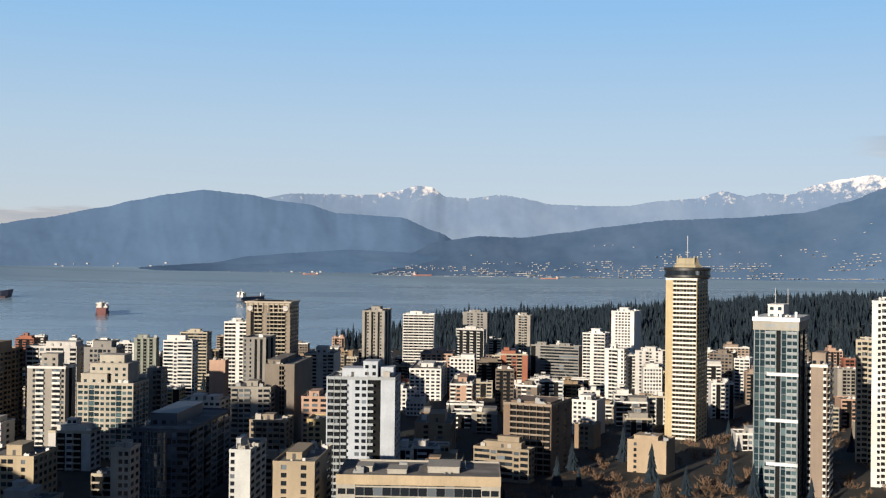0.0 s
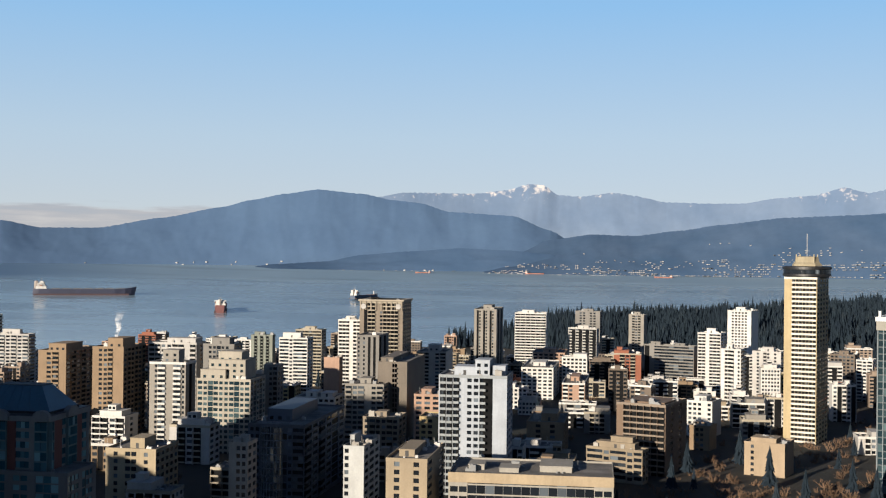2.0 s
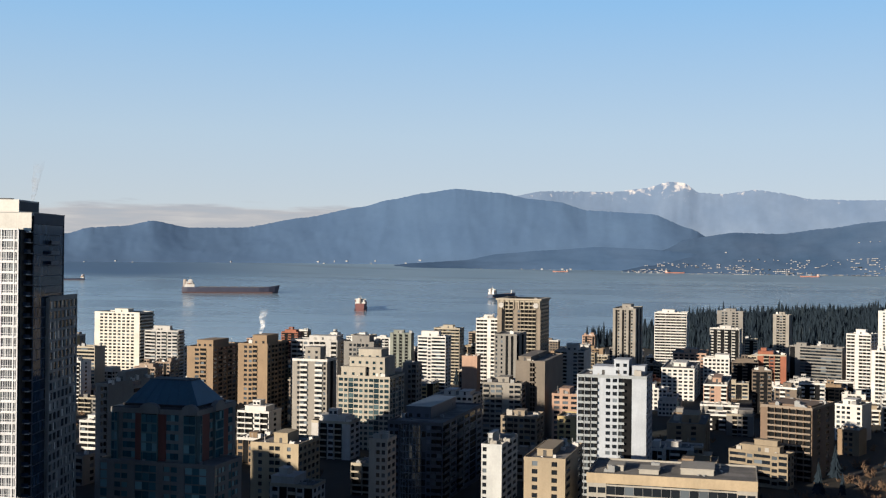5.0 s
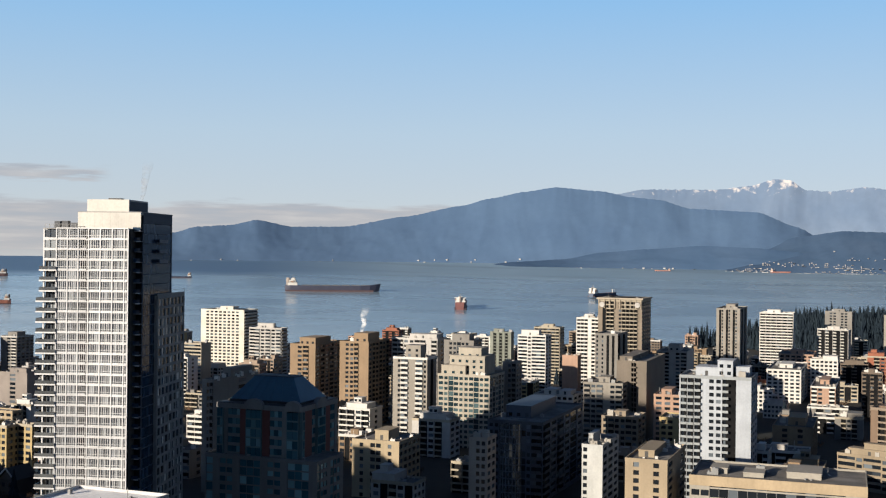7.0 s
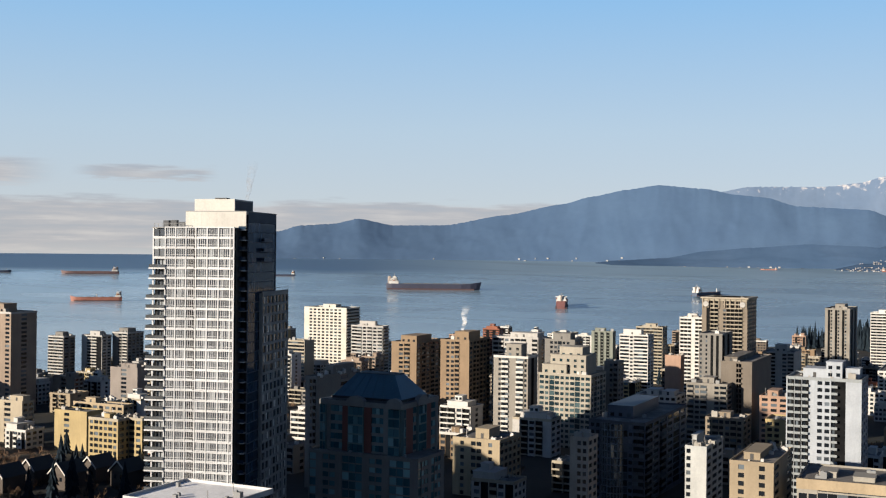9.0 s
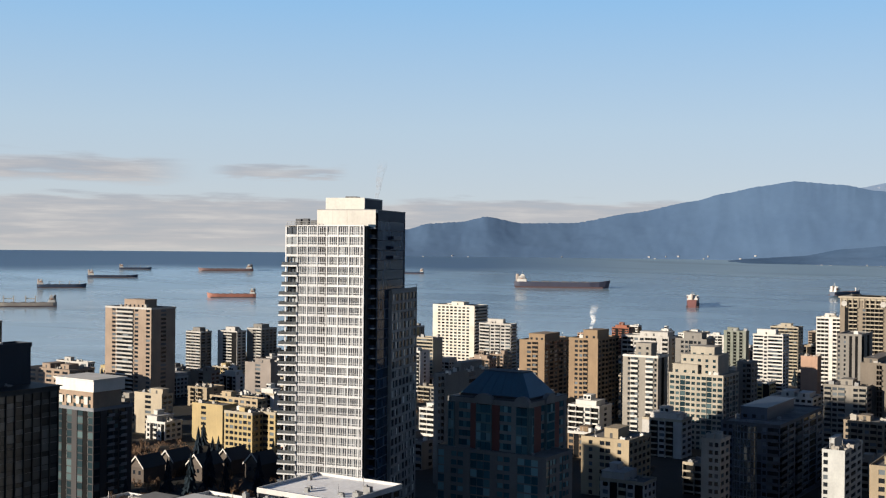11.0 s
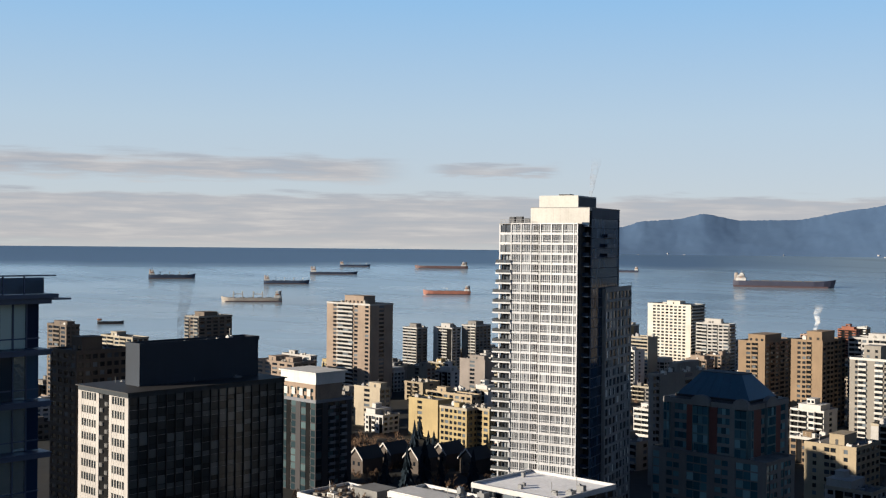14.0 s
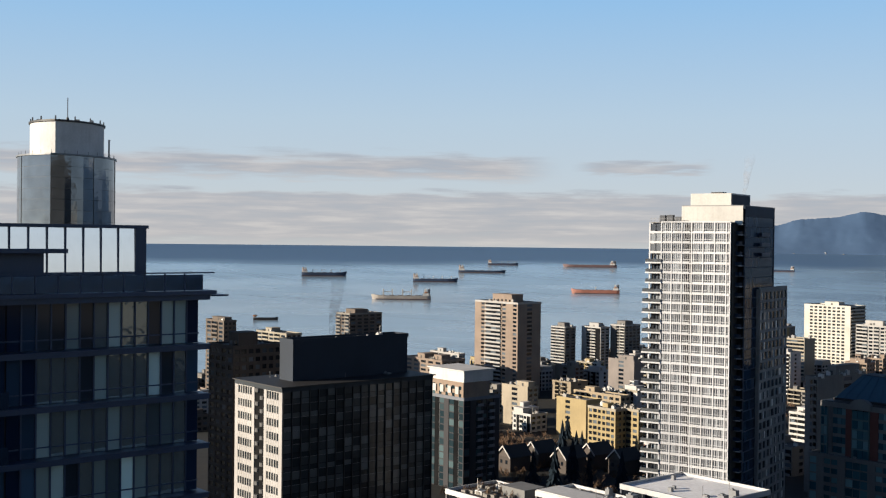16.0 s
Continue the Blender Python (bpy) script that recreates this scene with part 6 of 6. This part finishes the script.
def conifer_arrays(rnd, h, wide, tiers, sides):
    """One fir: stacked ragged skirts of drooping boughs round a trunk."""
    verts, faces = [], []
    for t in range(tiers):
        s = t / tiers
        z0, z1 = h * (0.1 + 0.82 * s), h * (0.1 + 0.82 * s) + h * 0.26
        r = wide * (1 - s) ** 0.85 + 0.008 * h
        i = len(verts)
        verts.append((rnd.uniform(-0.01, 0.01) * h, rnd.uniform(-0.01, 0.01) * h, min(z1, h)))
        off = rnd.uniform(0, 6)
        for k in range(sides):
            a = off + 2 * math.pi * k / sides
            q = r * (rnd.uniform(0.75, 1.2) if k % 2 else rnd.uniform(0.4, 0.7))
            verts.append((q * math.cos(a), q * math.sin(a), z0 - rnd.uniform(0, 0.05) * h + (0 if k % 2 else 0.04 * h)))
        for k in range(sides):
            faces.append((i, i + 1 + k, i + 1 + (k + 1) % sides))
    return verts, faces


def woods():
    """The dense conifer park behind the city."""
    rnd = random.Random(3)
    kinds = [conifer_arrays(rnd, 1.0, rnd.uniform(0.11, 0.16), 7, 8) for _ in range(8)]
    kinds = [(np.array(v), f) for v, f in kinds]
    verts, faces, base = [], [], 0
    for k in range(14000):
        az, r = rnd.uniform(-5.2, 30), math.sqrt(rnd.uniform(1360 ** 2, 2300 ** 2))
        if r > shore(az) - 30:
            continue
        if r < 1360 + 260 * smooth(4.0, -4.0, az):
            continue
        x, y = r * math.sin(radians(az)), r * math.cos(radians(az))
        v, f = rnd.choice(kinds)
        h = rnd.choice((13, 15, 17, 19, 21, 24, 28)) * rnd.uniform(0.85, 1.15) * (1.2 if rnd.random() < 0.05 else 1.0)
        wide = h * rnd.uniform(0.85, 1.5)
        a = rnd.uniform(0, 6.28)
        c, s = math.cos(a) * wide, math.sin(a) * wide
        q = np.stack([v[:, 0] * c - v[:, 1] * s + x, v[:, 0] * s + v[:, 1] * c + y, v[:, 2] * h + ground_z(x, y) - 1], -1)
        verts.append(q)
        faces.extend(tuple(base + j for j in g) for g in f)
        base += len(q)
    me = bpy.data.meshes.new("woods")
    me.from_pydata(np.concatenate(verts), [], faces)
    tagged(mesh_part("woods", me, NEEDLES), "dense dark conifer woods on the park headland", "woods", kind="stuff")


def street_trees(taken):
    """Trees along the streets: the nearer ones singly, the rest as one growth."""
    rnd = random.Random(8)
    bare = [bare_tree_mesh(k, 1.0) for k in range(5)]
    firs = []
    for k in range(4):
        v, f = conifer_arrays(rnd, 1.0, 0.19, 11, 14)
        me = bpy.data.meshes.new("fir")
        me.from_pydata(v, [], f)
        firs.append(me)
    count = single = 0
    rest = {True: ([], [], 0), False: ([], [], 0)}
    for k in range(14000):
        az, r = rnd.uniform(-56, 25), math.sqrt(rnd.uniform(330 ** 2, 1250 ** 2))
        if rnd.random() < 0.35:
            az, r = rnd.uniform(3, 25), rnd.uniform(420, 800)
        elif rnd.random() < 0.3:
            az, r = rnd.uniform(-46, -36), rnd.uniform(330, 620)
        if r > shore(az) - 30 or r < 470 and -30 < az < -22:
            continue
        x, y = r * math.sin(radians(az)), r * math.cos(radians(az))
        if not clear_of(x, y, taken, 2.0):
            continue
        fir = rnd.random() < 0.1
        h = rnd.uniform(10, 19) if not fir else rnd.uniform(10, 20)
        m = pose(x, y, ground_z(x, y), rz=rnd.uniform(0, 360)) @ Matrix.Diagonal((h, h, h, 1))
        me = rnd.choice(firs if fir else bare)
        count += 1
        if r < 640 and single < 240:
            ob = new("conifer_tree" if fir else "bare_tree")
            ob.matrix_world = m
            tagged(ob, "dark green conifer standing between houses" if fir else "leafless brown street tree in winter", "tree", "street trees")
            mesh_part("crown", me, NEEDLES if fir else BARK, ob)
            single += 1
        else:
            vs, fs, base = rest[fir]
            vs.extend(m @ v.co for v in me.vertices)
            fs.extend(tuple(base + i for i in p.vertices) for p in me.polygons)
            rest[fir] = (vs, fs, base + len(me.vertices))
        if count >= 1100:
            break
    for fir, (vs, fs, base) in rest.items():
        me = bpy.data.meshes.new("street_growth")
        me.from_pydata(vs, [], fs)
        tagged(mesh_part("street_growth", me, NEEDLES if fir else BARK), "dark conifers among the city blocks" if fir else "leafless winter trees among the city blocks", "trees", kind="stuff")


def steam(name, x, y, z, h, lean, colour, density, label):
    """A drifting plume, widening as it rises."""
    bm = bmesh.new()
    rows = []
    for j in range(15):
        s = j / 14
        r = h * (0.035 + 0.11 * s ** 0.8) * (1 + 0.3 * noise.noise(Vector((s * 5, x, 0))))
        cx = lean * h * (s ** 1.3) + h * 0.06 * noise.noise(Vector((s * 4, y, 3)))
        rows.append([bm.verts.new((cx + r * math.cos(2 * math.pi * k / 14), 0.6 * r * math.sin(2 * math.pi * k / 14), s * h)) for k in range(14)])
    for a, b in zip(rows, rows[1:]):
        for k in range(14):
            f = bm.faces.new((a[k], a[(k + 1) % 14], b[(k + 1) % 14], b[k]))
            f.smooth = True
    mat, nt, bsdf = shader(name)
    co = node(nt, "TexCoord")
    n = node(nt, "TexNoise", Scale=7.0 / h, Detail=5.0)
    link(nt, co.outputs["Object"], n.inputs["Vector"])
    g = node(nt, "SeparateXYZ")
    link(nt, co.outputs["Generated"], g.inputs[0])
    fade = ramped(nt, g.outputs["Z"], [(0.0, density), (0.55, density * 0.75), (1.0, 0.0)])
    a = mixed(nt, fade, ramped(nt, n.outputs["Fac"], [(0.38, 0.0), (0.62, 1.0)]), 1.0, "MULTIPLY")
    link(nt, a, bsdf.inputs["Alpha"])
    bsdf.inputs["Base Color"].default_value = (*colour, 1)
    bsdf.inputs["Roughness"].default_value = 1.0
    bsdf.inputs["Specular IOR Level"].default_value = 0.0
    ob = part(name, bm, mat)
    ob.location = (x, y, z)
    ob.visible_shadow = False
    tagged(ob, label, "smoke")


def far_houses():
    """Pale houses scattered over the far slopes."""
    rnd = random.Random(21)
    boxes = []
    rows = SPOTS["mountain_slope"]
    for k in range(2600):
        j = int(abs(rnd.gauss(0, 0.22)) * 26)
        i = rnd.randrange(len(rows[0]))
        keep = noise.noise(Vector((i * 0.035, j * 0.3, 4)))
        if j > 17 or keep < 0.02 and j > 1:
            continue
        p = rows[j][i]
        s, hgt = rnd.uniform(0.9, 3.4), rnd.uniform(0.8, 2.0)
        boxes.append((p.x - s, p.x + s, p.y - 8, p.y + 1, p.z - 1, p.z + hgt))
    for name, n in (("headland", 40), ("island_mountain", 60)):
        rows2 = SPOTS[name]
        for k in range(n):
            p = rows2[rnd.choice((1, 1, 2, 3))][rnd.randrange(len(rows2[0]))]
            s = rnd.uniform(1.5, 4)
            boxes.append((p.x - s, p.x + s, p.y - 3, p.y + 3, p.z - 3, p.z + 2.2))
    tagged(box_part("far_houses", boxes, wall(0.55, 0.54, 0.54)), "pale hillside houses across the bay", "houses", kind="stuff")


def gabled_houses():
    for k in range(5):
        az, r = -42.6 + 1.35 * k, 500 + 14 * (k % 2)
        x, y = r * math.sin(radians(az)), r * math.cos(radians(az))
        g = ground_z(x, y)
        root = thing("gabled_house", pose(x, y, g - 0.5, rz=-4), "old dark timber house with pale gable trim", "house", "gabled houses")
        box_part("wall", [(-4, 4, -6, 6, 0, 7)], wall(0.1, 0.075, 0.06), root)
        bm = bmesh.new()
        pr = [(-4.6, 6.6), (0, 11.2), (4.6, 6.6), (4.6, 6.9), (0, 11.6), (-4.6, 6.9)]
        a = [bm.verts.new((u, -6.6, v)) for u, v in pr]
        b = [bm.verts.new((u, 6.6, v)) for u, v in pr]
        for i in range(6):
            bm.faces.new((a[i], a[(i + 1) % 6], b[(i + 1) % 6], b[i]))
        bm.faces.new(a[::-1])
        bm.faces.new(b)
        part("roof", bm, wall(0.07, 0.065, 0.06), root)
        bm = bmesh.new()
        for sx in (-1, 1):
            q = [bm.verts.new((sx * u, -6.65, v)) for u, v in ((4.7, 6.5), (0, 11.1), (0, 11.9), (4.7, 7.2))]
            q2 = [bm.verts.new((v.co.x, -6.9, v.co.z)) for v in q]
            bm.faces.new(q2 if sx < 0 else q2[::-1])
            for i in range(4):
                bm.faces.new((q[i], q[(i + 1) % 4], q2[(i + 1) % 4], q2[i]))
        part("gable_trim", bm, WHITE, root)
        bm = bmesh.new()
        tri = [bm.verts.new(p) for p in ((-4, -5.98, 7), (4, -5.98, 7), (0, -5.98, 11))]
        bm.faces.new(tri)
        part("gable", bm, wall(0.14, 0.11, 0.09), root)
        for u in (-2.2, 1.0):
            win = box_part("window", [(u, u + 1.3, -6.06, -6.0, 4, 5.6)], GLASS, root)


def terrace_garden():
    """Leafless young trees in planters on the low roof terrace."""
    rnd = random.Random(14)
    x, y, w, d, z = TERRACE
    meshes = [bare_tree_mesh(40 + k, 1.0) for k in range(3)]
    for k in range(26):
        px, py = x + rnd.uniform(-0.46, 0.46) * w, y + rnd.uniform(-0.4, 0.42) * d
        h = rnd.uniform(3.5, 7.0)
        pot = thing("planter_tree", pose(px, py, z + 0.25), "leafless young tree in a pale planter", "tree", "terrace trees")
        box_part("planter", [(-0.7, 0.7, -0.7, 0.7, 0, 0.7)], STONE, pot)
        ob = mesh_part("crown", meshes[k % 3], BARK, pot)
        ob.matrix_local = pose(0, 0, 0.6, rz=rnd.uniform(0, 360)) @ Matrix.Diagonal((h * 0.7, h * 0.7, h, 1))


taken = low_rises()
terrace_garden()
woods()
street_trees(taken)
gabled_houses()
far_houses()
steam("steam_plume", -253.0, 654.8, 79.5, 17, 0.12, (0.8, 0.8, 0.8), 0.42, "white steam rising from a chimney")
steam("smoke_plume", -470.2, 372.7, 78.1, 34, 0.14, (0.05, 0.06, 0.08), 0.35, "thin dark smoke drifting over the bay")
steam("vapour_plume", -183.7, 297.6, 143.5, 12, 0.1, (0.25, 0.25, 0.27), 0.3, "faint grey vapour above a tower roof")
